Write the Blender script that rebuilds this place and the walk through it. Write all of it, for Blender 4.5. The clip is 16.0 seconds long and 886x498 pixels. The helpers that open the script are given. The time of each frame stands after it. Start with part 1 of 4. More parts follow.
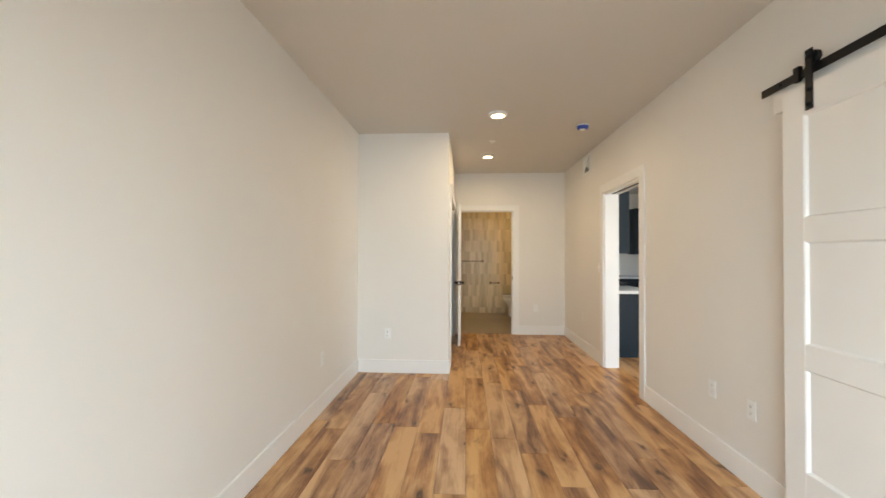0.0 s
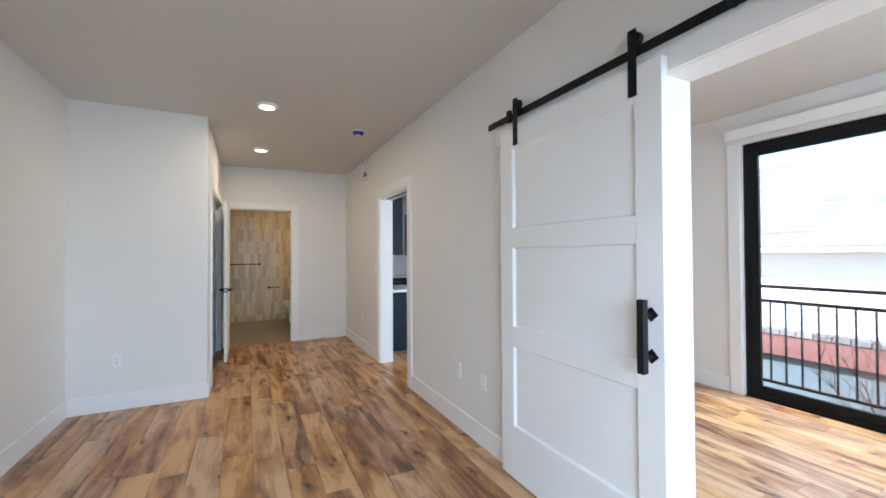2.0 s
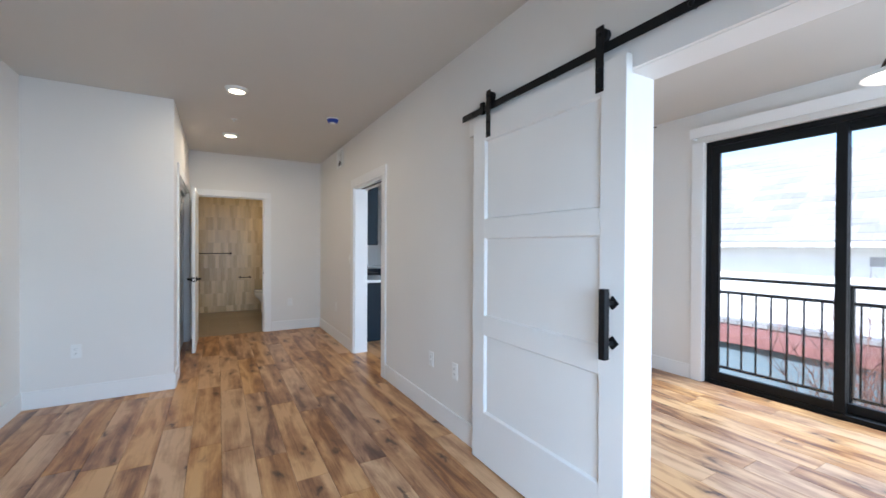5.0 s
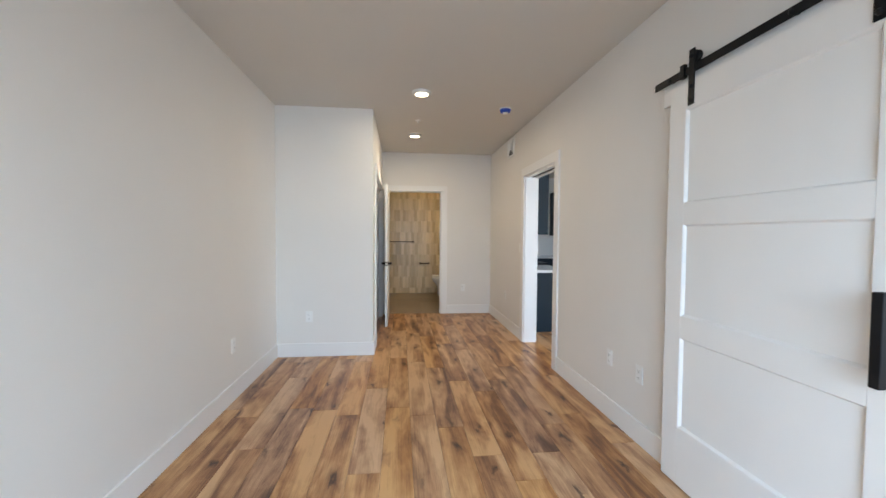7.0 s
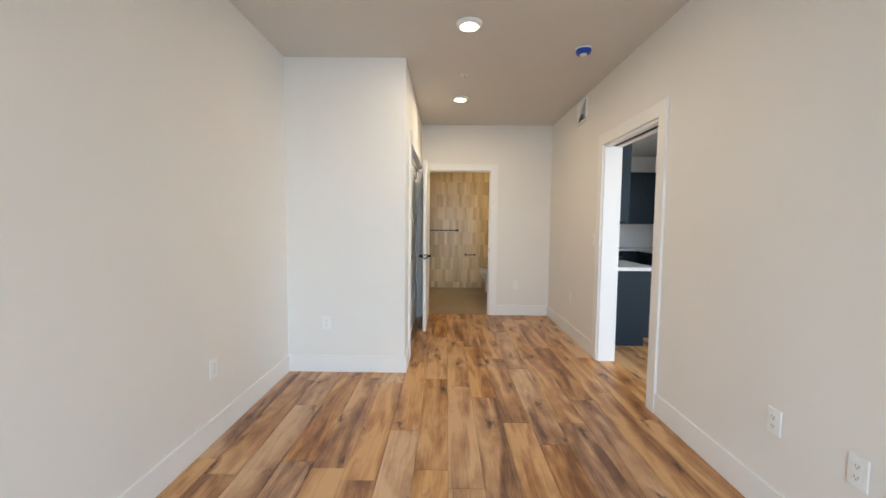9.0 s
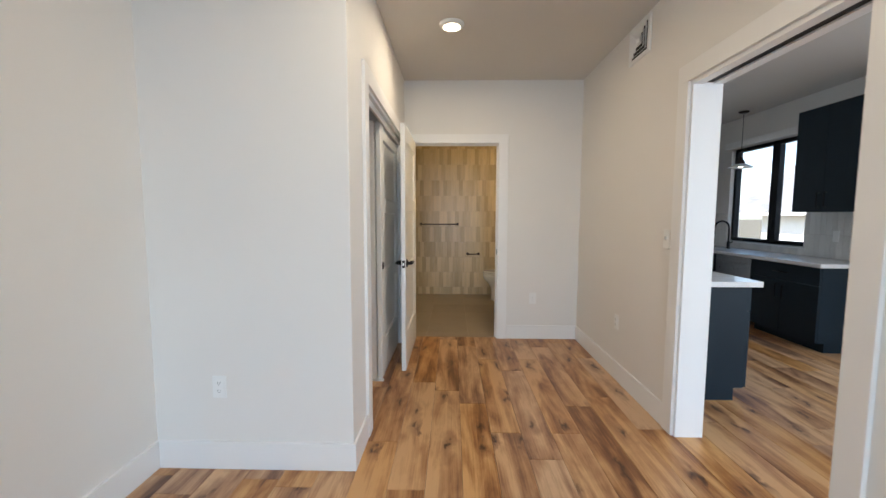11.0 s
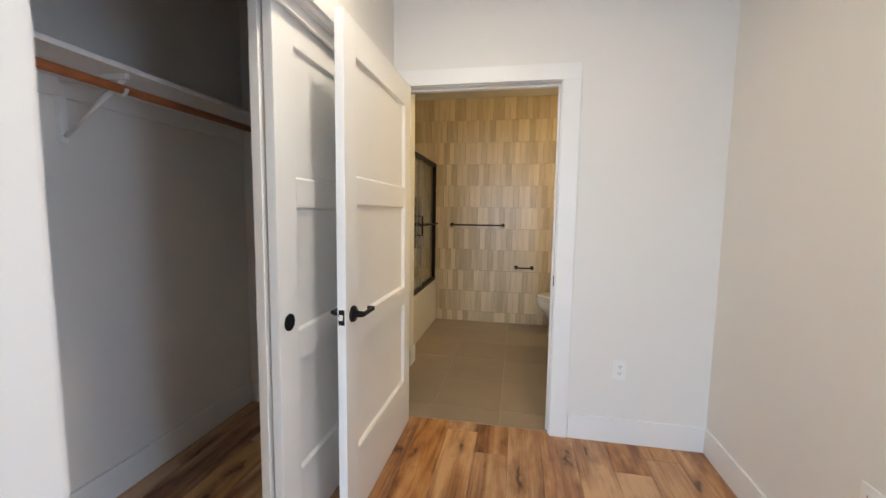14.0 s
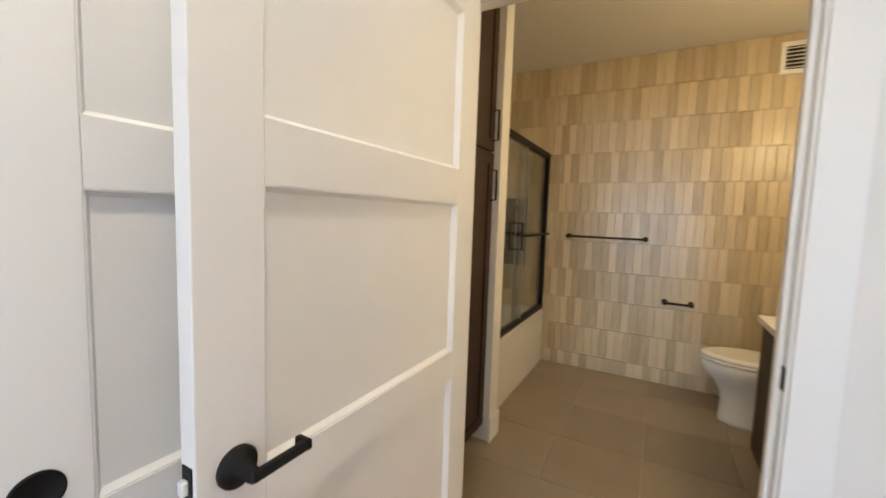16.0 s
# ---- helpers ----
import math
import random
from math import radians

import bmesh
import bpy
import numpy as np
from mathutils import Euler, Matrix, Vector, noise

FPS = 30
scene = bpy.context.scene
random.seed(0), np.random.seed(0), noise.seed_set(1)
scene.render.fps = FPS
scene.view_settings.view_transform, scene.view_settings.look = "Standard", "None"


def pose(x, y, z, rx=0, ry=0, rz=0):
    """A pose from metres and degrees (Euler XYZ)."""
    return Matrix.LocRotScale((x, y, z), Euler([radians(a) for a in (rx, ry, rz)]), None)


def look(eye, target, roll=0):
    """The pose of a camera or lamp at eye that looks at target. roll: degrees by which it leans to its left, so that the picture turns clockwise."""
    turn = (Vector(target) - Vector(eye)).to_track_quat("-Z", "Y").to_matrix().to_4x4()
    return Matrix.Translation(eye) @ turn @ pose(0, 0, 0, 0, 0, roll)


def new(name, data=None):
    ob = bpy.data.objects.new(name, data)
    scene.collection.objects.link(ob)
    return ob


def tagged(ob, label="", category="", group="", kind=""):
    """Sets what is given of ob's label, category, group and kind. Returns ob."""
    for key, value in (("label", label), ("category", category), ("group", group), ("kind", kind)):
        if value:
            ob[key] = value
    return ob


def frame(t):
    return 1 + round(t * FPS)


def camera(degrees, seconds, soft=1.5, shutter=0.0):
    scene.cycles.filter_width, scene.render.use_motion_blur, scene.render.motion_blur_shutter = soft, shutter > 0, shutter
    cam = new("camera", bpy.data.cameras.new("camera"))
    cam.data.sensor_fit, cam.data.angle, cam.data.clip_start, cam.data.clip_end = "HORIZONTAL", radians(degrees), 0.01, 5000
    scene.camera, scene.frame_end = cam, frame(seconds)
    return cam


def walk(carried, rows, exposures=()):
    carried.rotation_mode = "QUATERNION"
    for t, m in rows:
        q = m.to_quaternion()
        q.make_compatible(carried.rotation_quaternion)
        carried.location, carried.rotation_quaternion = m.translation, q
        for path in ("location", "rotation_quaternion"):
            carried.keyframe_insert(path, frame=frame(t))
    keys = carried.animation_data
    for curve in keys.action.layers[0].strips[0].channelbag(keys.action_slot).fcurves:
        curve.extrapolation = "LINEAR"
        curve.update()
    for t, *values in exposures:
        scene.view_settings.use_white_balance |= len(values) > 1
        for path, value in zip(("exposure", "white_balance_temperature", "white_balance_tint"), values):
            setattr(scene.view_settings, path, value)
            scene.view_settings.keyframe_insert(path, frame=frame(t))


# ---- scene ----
cam = camera(96.8, 16.0, shutter=0.25)
PATH = [
    (0, (0.105, 0.352, 1.322), (-0.009, 2.349, 1.348), 0.2),
    (0.5, (0.133, 0.355, 1.347), (0.306, 2.348, 1.363), -0.0),
    (1, (0.198, 0.359, 1.346), (0.63, 2.311, 1.364), -0.3),
    (1.5, (0.221, 0.349, 1.338), (0.899, 2.231, 1.363), -0.4),
    (2, (0.248, 0.351, 1.343), (1.143, 2.139, 1.371), -0.3),
    (2.5, (0.262, 0.326, 1.353), (1.334, 2.014, 1.373), -0.2),
    (3, (0.28, 0.318, 1.347), (1.49, 1.91, 1.362), 0.0),
    (3.2, (0.304, 0.303, 1.338), (1.544, 1.872, 1.353), 0.0),
    (3.65, (0.318, 0.296, 1.336), (1.609, 1.822, 1.347), 0.06),
    (4.1, (0.31, 0.299, 1.335), (1.566, 1.855, 1.338), 0.14),
    (4.55, (0.289, 0.309, 1.335), (1.442, 1.943, 1.329), 0.23),
    (5.0, (0.265, 0.32, 1.334), (1.261, 2.054, 1.319), 0.29),
    (5.5, (0.243, 0.326, 1.333), (1.028, 2.165, 1.312), 0.3),
    (6, (0.228, 0.327, 1.327), (0.787, 2.247, 1.295), 0.2),
    (6.5, (0.203, 0.334, 1.313), (0.57, 2.3, 1.268), 0.1),
    (7, (0.217, 0.369, 1.323), (0.432, 2.357, 1.252), 0.4),
    (7.5, (0.214, 0.52, 1.286), (0.333, 2.515, 1.207), 0.4),
    (8, (0.243, 0.746, 1.316), (0.297, 2.742, 1.208), 0.5),
    (8.5, (0.26, 1.034, 1.311), (0.274, 3.031, 1.203), 0.6),
    (9, (0.267, 1.352, 1.304), (0.253, 3.348, 1.174), 0.6),
    (9.6, (0.291, 1.767, 1.302), (0.261, 3.762, 1.161), 0.52),
    (10.2, (0.339, 2.219, 1.302), (0.31, 4.213, 1.147), 0.36),
    (10.8, (0.402, 2.664, 1.302), (0.363, 4.656, 1.135), 0.22),
    (11.3, (0.458, 2.995, 1.302), (0.383, 4.986, 1.131), 0.2),
    (11.5, (0.5, 3.098, 1.303), (0.397, 5.087, 1.118), 0.4),
    (12, (0.536, 3.421, 1.303), (0.384, 5.407, 1.127), 0.4),
    (12.5, (0.586, 3.736, 1.305), (0.364, 5.716, 1.126), 0.4),
    (13, (0.642, 4.035, 1.324), (0.345, 6.004, 1.137), 0.5),
    (13.5, (0.646, 4.34, 1.325), (0.308, 6.303, 1.149), 0.7),
    (14, (0.671, 4.612, 1.317), (0.302, 6.569, 1.129), 0.8),
    (14.5, (0.688, 4.891, 1.318), (0.275, 6.839, 1.126), 1.1),
    (15, (0.668, 5.19, 1.298), (0.243, 7.136, 1.123), 1.8),
    (15.5, (0.644, 5.448, 1.298), (0.108, 7.365, 1.106), 1.8),
    (16, (0.584, 5.695, 1.305), (-0.368, 7.446, 1.137), 1.9),
]
EXPO = [(0, 1.82, 7100, 10), (1, 1.68, 6350, 10), (2, 1.55, 5750, 10), (3, 1.47, 5550, 10), (5.5, 1.48, 5500, 10), (7, 1.64, 6000, 10), (9, 1.84, 6250, 10),
        (11.5, 1.66, 5900, 10), (13, 1.82, 5650, 10), (14, 2.12, 5600, 10), (14.5, 2.26, 5400, 10), (15.5, 2.3, 5400, 10), (16, 2.25, 5500, 10)]
walk(cam, [(t, look(e, a, r)) for t, e, a, r in PATH], EXPO)

# ---- the plan ----
XL, XR, XK, XO = -1.10, 1.737, 1.90, 4.45
YB, YC, YH, YF = -0.90, 4.715, 6.935, 9.28
XC = -0.08
CE, CB = 2.675, 2.63

# ---- light ----
world = bpy.data.worlds.new("sky")
scene.world = world
world.use_nodes = True
sky = world.node_tree.nodes.new("ShaderNodeTexSky")
sky.sky_type, sky.sun_disc = "NISHITA", False
sky.sun_elevation, sky.sun_rotation = radians(48), radians(-90)
bg = world.node_tree.nodes["Background"]
world.node_tree.links.new(sky.outputs[0], bg.inputs[0])
bg.inputs[1].default_value = 0.15


def lamp(name, kind, energy, color, m, size=0.2, size_y=None, spread=180):
    d = bpy.data.lights.new(name, kind)
    d.energy, d.color = energy, color
    if kind == "AREA":
        d.shape = "RECTANGLE" if size_y else "DISK"
        d.size, d.spread = size, radians(spread)
        if size_y:
            d.size_y = size_y
    elif kind == "SUN":
        d.angle = radians(0.5)
    else:
        d.shadow_soft_size = size
    ob = new(name, d)
    ob.matrix_world = m
    return ob


lamp("sun", "SUN", 3.5, (1.0, 0.95, 0.88), look((-20, 0.5, 22), (0, 0, 0)))
WARM = (1.0, 0.80, 0.54)
lamp("window_light", "AREA", 27, (0.66, 0.84, 1.0), look((0.35, -0.99, 1.34), (0.35, 1.0, -0.2)), 1.7, 1.45, 140)
# two fill lamps in unseen, added windows brighten living room and hall
lamp("living_fill_light", "AREA", 13, (0.74, 0.88, 1.0), look((XO + 0.10, 3.87, 1.4), (0, 5.7, 1.0)), 1.3, 1.75)
lamp("living_south_fill_light", "AREA", 19, (0.78, 0.90, 1.0), look((3.2, YB - 0.07, 1.45), (3.2, 3, 0.9)), 1.9, 1.8)
# added lamp above the patio door, out of view, boosts skylight on the floor
lamp("patio_fill_light", "AREA", 130, (0.78, 0.90, 1.0), look((5.45, 1.45, 3.35), (3.6, 1.45, 0.6)), 1.9, 1.2)
for lx, ly in ((0.412, 4.147), (0.407, 5.755)):
    lamp("ceiling_lamp_light", "AREA", 3.0, WARM, look((lx, ly, 2.636), (lx, ly + 0.001, 0)), 0.13)
for ly in (7.55, 8.0):
    lamp("vanity_bulb_light", "POINT", 3.3, (1.0, 0.69, 0.30), pose(1.56, ly, 2.0), 0.06)
lamp("pendant_bulb_light", "POINT", 0.8, WARM, pose(3.026, 0.864, 2.135), 0.03)

# ---- materials ----


def material(name, color=(0.8, 0.8, 0.8), rough=0.5, metal=0.0, vary=0.06, scale=6.0, bump=0.0, bump_scale=200.0, coat=0.0, spec=0.5):
    """Principled paint, metal or plastic, mottled at two scales with a fine relief."""
    m = bpy.data.materials.new(name)
    m.use_nodes = True
    nt = m.node_tree
    b = nt.nodes["Principled BSDF"]
    b.inputs["Roughness"].default_value, b.inputs["Metallic"].default_value = rough, metal
    b.inputs["Coat Weight"].default_value, b.inputs["Specular IOR Level"].default_value = coat, spec
    tc = nt.nodes.new("ShaderNodeTexCoord")
    n1 = nt.nodes.new("ShaderNodeTexNoise")
    n1.inputs["Scale"].default_value, n1.inputs["Detail"].default_value = scale, 6
    nt.links.new(tc.outputs["Object"], n1.inputs["Vector"])
    r = nt.nodes.new("ShaderNodeValToRGB")
    r.color_ramp.elements[0].position, r.color_ramp.elements[1].position = 0.3, 0.7
    r.color_ramp.elements[0].color = (*[c * (1 - vary) for c in color], 1)
    r.color_ramp.elements[1].color = (*[min(1, c * (1 + vary)) for c in color], 1)
    nt.links.new(n1.outputs[0], r.inputs[0])
    nt.links.new(r.outputs[0], b.inputs["Base Color"])
    rr = nt.nodes.new("ShaderNodeMapRange")
    rr.inputs[3].default_value, rr.inputs[4].default_value = max(0.02, rough - 0.07), min(1, rough + 0.07)
    nt.links.new(n1.outputs[0], rr.inputs[0])
    nt.links.new(rr.outputs[0], b.inputs["Roughness"])
    if bump:
        n2 = nt.nodes.new("ShaderNodeTexNoise")
        n2.inputs["Scale"].default_value, n2.inputs["Detail"].default_value = bump_scale, 3
        nt.links.new(tc.outputs["Object"], n2.inputs["Vector"])
        bp = nt.nodes.new("ShaderNodeBump")
        bp.inputs["Strength"].default_value, bp.inputs["Distance"].default_value = bump, 0.002
        nt.links.new(n2.outputs[0], bp.inputs["Height"])
        nt.links.new(bp.outputs[0], b.inputs["Normal"])
    return m


def wood_floor():
    """Oak planks: tone by plank, streaks along the grain, knots."""
    m = bpy.data.materials.new("oak_plank")
    m.use_nodes = True
    nt = m.node_tree
    N, L = nt.nodes.new, nt.links.new
    b = nt.nodes["Principled BSDF"]
    b.inputs["Specular IOR Level"].default_value = 0.5
    tc, oi = N("ShaderNodeTexCoord"), N("ShaderNodeObjectInfo")
    off = N("ShaderNodeVectorMath")
    off.operation = "SCALE"
    comb = N("ShaderNodeCombineXYZ")
    for k in (0, 1, 2):
        L(oi.outputs["Random"], comb.inputs[k])
    L(comb.outputs[0], off.inputs[0])
    off.inputs["Scale"].default_value = 91.0
    add = N("ShaderNodeVectorMath")
    L(tc.outputs["Object"], add.inputs[0])
    L(off.outputs[0], add.inputs[1])

    def streak(sx, sy, detail, rough, dist=0.0):
        mp, n = N("ShaderNodeMapping"), N("ShaderNodeTexNoise")
        mp.inputs["Scale"].default_value = (sx, sy, 1)
        L(add.outputs[0], mp.inputs[0])
        L(mp.outputs[0], n.inputs["Vector"])
        n.inputs["Scale"].default_value, n.inputs["Detail"].default_value = 1.0, detail
        n.inputs["Roughness"].default_value, n.inputs["Distortion"].default_value = rough, dist
        return n
    broad = streak(8.5, 1.3, 4, 0.5, 0.8)
    grain = streak(120.0, 2.6, 6, 0.7, 0.25)
    wobble = streak(14.0, 6.0, 4, 0.6, 0.3)
    ramp = N("ShaderNodeValToRGB")
    e = ramp.color_ramp.elements
    e[0].position, e[0].color = 0.22, (0.105, 0.040, 0.016, 1)
    e[1].position, e[1].color = 0.84, (0.64, 0.38, 0.180, 1)
    for p, c in ((0.40, (0.225, 0.093, 0.037, 1)), (0.57, (0.405, 0.198, 0.078, 1))):
        k = e.new(p)
        k.color = c

    def fma(a, k, c):
        n = N("ShaderNodeMath")
        n.operation = "MULTIPLY_ADD"
        L(a, n.inputs[0])
        n.inputs[1].default_value = k
        if isinstance(c, float):
            n.inputs[2].default_value = c
        else:
            L(c, n.inputs[2])
        return n.outputs[0]
    tone = fma(oi.outputs["Random"], 0.22, -0.675)
    tone = fma(broad.outputs[0], 1.5, tone)
    tone = fma(wobble.outputs[0], 0.40, tone)
    tone = fma(grain.outputs[0], 0.55, tone)
    L(tone, ramp.inputs[0])
    # sparse knots: stretched cells, only some of them filled, with a wide soft halo
    mp, vo, bend = N("ShaderNodeMapping"), N("ShaderNodeTexVoronoi"), N("ShaderNodeVectorMath")
    mp.inputs["Scale"].default_value = (7.0, 2.3, 1.0)
    L(add.outputs[0], mp.inputs[0])
    bend.operation = "MULTIPLY_ADD"
    L(wobble.outputs["Color"], bend.inputs[0])
    bend.inputs[1].default_value = (1.1, 0.9, 0.0)
    L(mp.outputs[0], bend.inputs[2])
    L(bend.outputs[0], vo.inputs["Vector"])
    vo.voronoi_dimensions = "2D"
    vo.inputs["Scale"].default_value = 1.0
    sep = N("ShaderNodeSeparateColor")
    L(vo.outputs["Color"], sep.inputs[0])

    def ranged(a, lo, hi, v0, v1):
        n = N("ShaderNodeMapRange")
        for q, v in ((1, lo), (2, hi), (3, v0), (4, v1)):
            n.inputs[q].default_value = v
        L(a, n.inputs[0])
        return n.outputs[0]

    def times(a, c):
        n = N("ShaderNodeMath")
        n.operation = "MULTIPLY"
        L(a, n.inputs[0])
        L(c, n.inputs[1])
        return n.outputs[0]
    chosen = ranged(sep.outputs[0], 0.52, 0.68, 0.0, 1.0)
    halo = times(ranged(vo.outputs["Distance"], 0.02, 0.42, 0.75, 0.0), chosen)
    core = times(ranged(vo.outputs["Distance"], 0.02, 0.15, 0.95, 0.0), chosen)
    mixh = N("ShaderNodeMix")
    mixh.data_type = "RGBA"
    L(halo, mixh.inputs[0])
    L(ramp.outputs[0], mixh.inputs[6])
    mixh.inputs[7].default_value = (0.20, 0.082, 0.034, 1)
    mix = N("ShaderNodeMix")
    mix.data_type = "RGBA"
    L(core, mix.inputs[0])
    L(mixh.outputs[2], mix.inputs[6])
    mix.inputs[7].default_value = (0.055, 0.022, 0.011, 1)
    # grey cast on some planks
    frac = N("ShaderNodeMath")
    frac.operation = "FRACT"
    m7 = N("ShaderNodeMath")
    m7.operation = "MULTIPLY"
    m7.inputs[1].default_value = 7.31
    L(oi.outputs["Random"], m7.inputs[0])
    L(m7.outputs[0], frac.inputs[0])
    hs = N("ShaderNodeHueSaturation")
    sr = N("ShaderNodeMapRange")
    sr.inputs[3].default_value, sr.inputs[4].default_value = 0.86, 1.1
    L(frac.outputs[0], sr.inputs[0])
    L(sr.outputs[0], hs.inputs["Saturation"])
    L(mix.outputs[2], hs.inputs["Color"])
    L(hs.outputs[0], b.inputs["Base Color"])
    rr = N("ShaderNodeMapRange")
    rr.inputs[3].default_value, rr.inputs[4].default_value = 0.30, 0.44
    L(grain.outputs[0], rr.inputs[0])
    L(rr.outputs[0], b.inputs["Roughness"])
    bp = N("ShaderNodeBump")
    bp.inputs["Strength"].default_value, bp.inputs["Distance"].default_value = 0.12, 0.001
    L(grain.outputs[0], bp.inputs["Height"])
    L(bp.outputs[0], b.inputs["Normal"])
    return m


def pieces(name, lo, hi, rough, streaks=(5, 5, 5), island=False):
    """Glazed or stone pieces: a tone for each piece and soft streaks within it."""
    m = bpy.data.materials.new(name)
    m.use_nodes = True
    nt = m.node_tree
    N, L = nt.nodes.new, nt.links.new
    b = nt.nodes["Principled BSDF"]
    rnd = N("ShaderNodeNewGeometry").outputs["Random Per Island"] if island else N("ShaderNodeObjectInfo").outputs["Random"]
    tc, mp, n = N("ShaderNodeTexCoord"), N("ShaderNodeMapping"), N("ShaderNodeTexNoise")
    comb, add = N("ShaderNodeCombineXYZ"), N("ShaderNodeVectorMath")
    sc = N("ShaderNodeMath")
    sc.operation = "MULTIPLY"
    sc.inputs[1].default_value = 53.0
    L(rnd, sc.inputs[0])
    for k in (0, 1, 2):
        L(sc.outputs[0], comb.inputs[k])
    L(tc.outputs["Object"], add.inputs[0])
    L(comb.outputs[0], add.inputs[1])
    mp.inputs["Scale"].default_value = streaks
    L(add.outputs[0], mp.inputs[0])
    L(mp.outputs[0], n.inputs["Vector"])
    n.inputs["Scale"].default_value, n.inputs["Detail"].default_value = 1.0, 4
    f = N("ShaderNodeMath")
    f.operation = "MULTIPLY_ADD"
    L(n.outputs[0], f.inputs[0])
    f.inputs[1].default_value = 0.75
    g = N("ShaderNodeMath")
    g.operation = "MULTIPLY_ADD"
    L(rnd, g.inputs[0])
    g.inputs[1].default_value, g.inputs[2].default_value = 0.75, -0.25
    L(g.outputs[0], f.inputs[2])
    mix = N("ShaderNodeMix")
    mix.data_type = "RGBA"
    mix.clamp_factor = True
    L(f.outputs[0], mix.inputs[0])
    mix.inputs[6].default_value, mix.inputs[7].default_value = (*lo, 1), (*hi, 1)
    L(mix.outputs[2], b.inputs["Base Color"])
    b.inputs["Roughness"].default_value = rough
    bp = N("ShaderNodeBump")
    bp.inputs["Strength"].default_value, bp.inputs["Distance"].default_value = 0.15, 0.002
    L(n.outputs[0], bp.inputs["Height"])
    L(bp.outputs[0], b.inputs["Normal"])
    return m


def glow(name, color, strength):
    m = bpy.data.materials.new(name)
    m.use_nodes = True
    b = m.node_tree.nodes["Principled BSDF"]
    b.inputs["Base Color"].default_value = (0.9, 0.9, 0.88, 1)
    b.inputs["Emission Color"].default_value = (*color, 1)
    b.inputs["Emission Strength"].default_value = strength
    return m


def glass(name, tint=(0.97, 0.98, 0.98)):
    m = bpy.data.materials.new(name)
    m.use_nodes = True
    nt = m.node_tree
    out = nt.nodes["Material Output"]
    tr, gl, mx, lw, pw_, ad = (nt.nodes.new("ShaderNode" + k) for k in ("BsdfTransparent", "BsdfGlossy", "MixShader", "LayerWeight", "Math", "Math"))
    tr.inputs[0].default_value = (*tint, 1)
    gl.inputs["Roughness"].default_value = 0.02
    lw.inputs[0].default_value = 0.5
    pw_.operation, ad.operation = "POWER", "MULTIPLY_ADD"
    pw_.inputs[1].default_value = 4.0
    ad.inputs[1].default_value, ad.inputs[2].default_value = 0.8, 0.04
    nt.links.new(lw.outputs["Facing"], pw_.inputs[0])
    nt.links.new(pw_.outputs[0], ad.inputs[0])
    nt.links.new(ad.outputs[0], mx.inputs[0])
    nt.links.new(tr.outputs[0], mx.inputs[1])
    nt.links.new(gl.outputs[0], mx.inputs[2])
    nt.links.new(mx.outputs[0], out.inputs[0])
    return m


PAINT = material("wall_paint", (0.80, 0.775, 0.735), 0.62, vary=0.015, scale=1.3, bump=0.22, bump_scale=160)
# wall off-white taken darker; the ceiling's weaker light is put into its colour
CEIL = material("ceiling_paint_dimmed", (0.66, 0.63, 0.585), 0.7, vary=0.015, scale=1.1, bump=0.2, bump_scale=150)
TRIM = material("trim_paint", (0.85, 0.84, 0.82), 0.38, vary=0.012, scale=3, bump=0.04, bump_scale=90)
DOORP = material("door_paint", (0.87, 0.86, 0.835), 0.42, vary=0.012, scale=3, bump=0.05, bump_scale=110)
BLACK = material("black_metal", (0.010, 0.010, 0.011), 0.48, 0.3, vary=0.2, scale=30, bump=0.05, spec=0.3)
BRONZE = material("dark_bronze", (0.045, 0.032, 0.026), 0.4, 0.7, vary=0.2, scale=30)
FRAME = material("black_vinyl", (0.006, 0.0065, 0.007), 0.5, vary=0.2, scale=12, spec=0.2)
PLASTIC = material("white_plastic", (0.85, 0.85, 0.83), 0.35, vary=0.01)
# near black; in slots, holes and ducts it puts their shade into colour
DARK = material("dark_slot", (0.015, 0.015, 0.015), 0.7, vary=0.2)
BLUE = material("blue_film", (0.012, 0.06, 0.42), 0.35, vary=0.1, scale=40)
NAVY = material("navy_paint", (0.008, 0.018, 0.028), 0.5, vary=0.08, scale=4, bump=0.04, spec=0.3)
QUARTZ = material("white_quartz", (0.80, 0.80, 0.79), 0.22, vary=0.03, scale=14)
STEEL = material("brushed_steel", (0.35, 0.36, 0.37), 0.3, 1.0, vary=0.08, scale=25)
WALNUT = material("walnut_stain", (0.036, 0.016, 0.008), 0.55, vary=0.25, scale=9, bump=0.05, bump_scale=60)
DOWEL = material("red_oak_rod", (0.36, 0.12, 0.040), 0.42, vary=0.2, scale=12)
CERAMIC = material("white_ceramic", (0.82, 0.81, 0.77), 0.12, vary=0.01, coat=0.4)
ACRYLIC = material("tub_acrylic", (0.82, 0.80, 0.75), 0.2, vary=0.01)
GROUT = material("grout", (0.46, 0.39, 0.30), 0.85, vary=0.1, scale=40, bump=0.2)
SUBFLOOR = material("plank_core", (0.10, 0.058, 0.032), 0.8, vary=0.2)
OAK = wood_floor()
TILE = pieces("beige_glazed_tile", (0.38, 0.295, 0.175), (0.68, 0.565, 0.375), 0.3, (40, 4, 40))
TILE_JOINED = pieces("beige_glazed_tile_far", (0.38, 0.295, 0.175), (0.68, 0.565, 0.375), 0.3, (40, 40, 4), True)
STONE = pieces("taupe_porcelain", (0.27, 0.22, 0.16), (0.35, 0.285, 0.21), 0.45, (5, 5, 5))
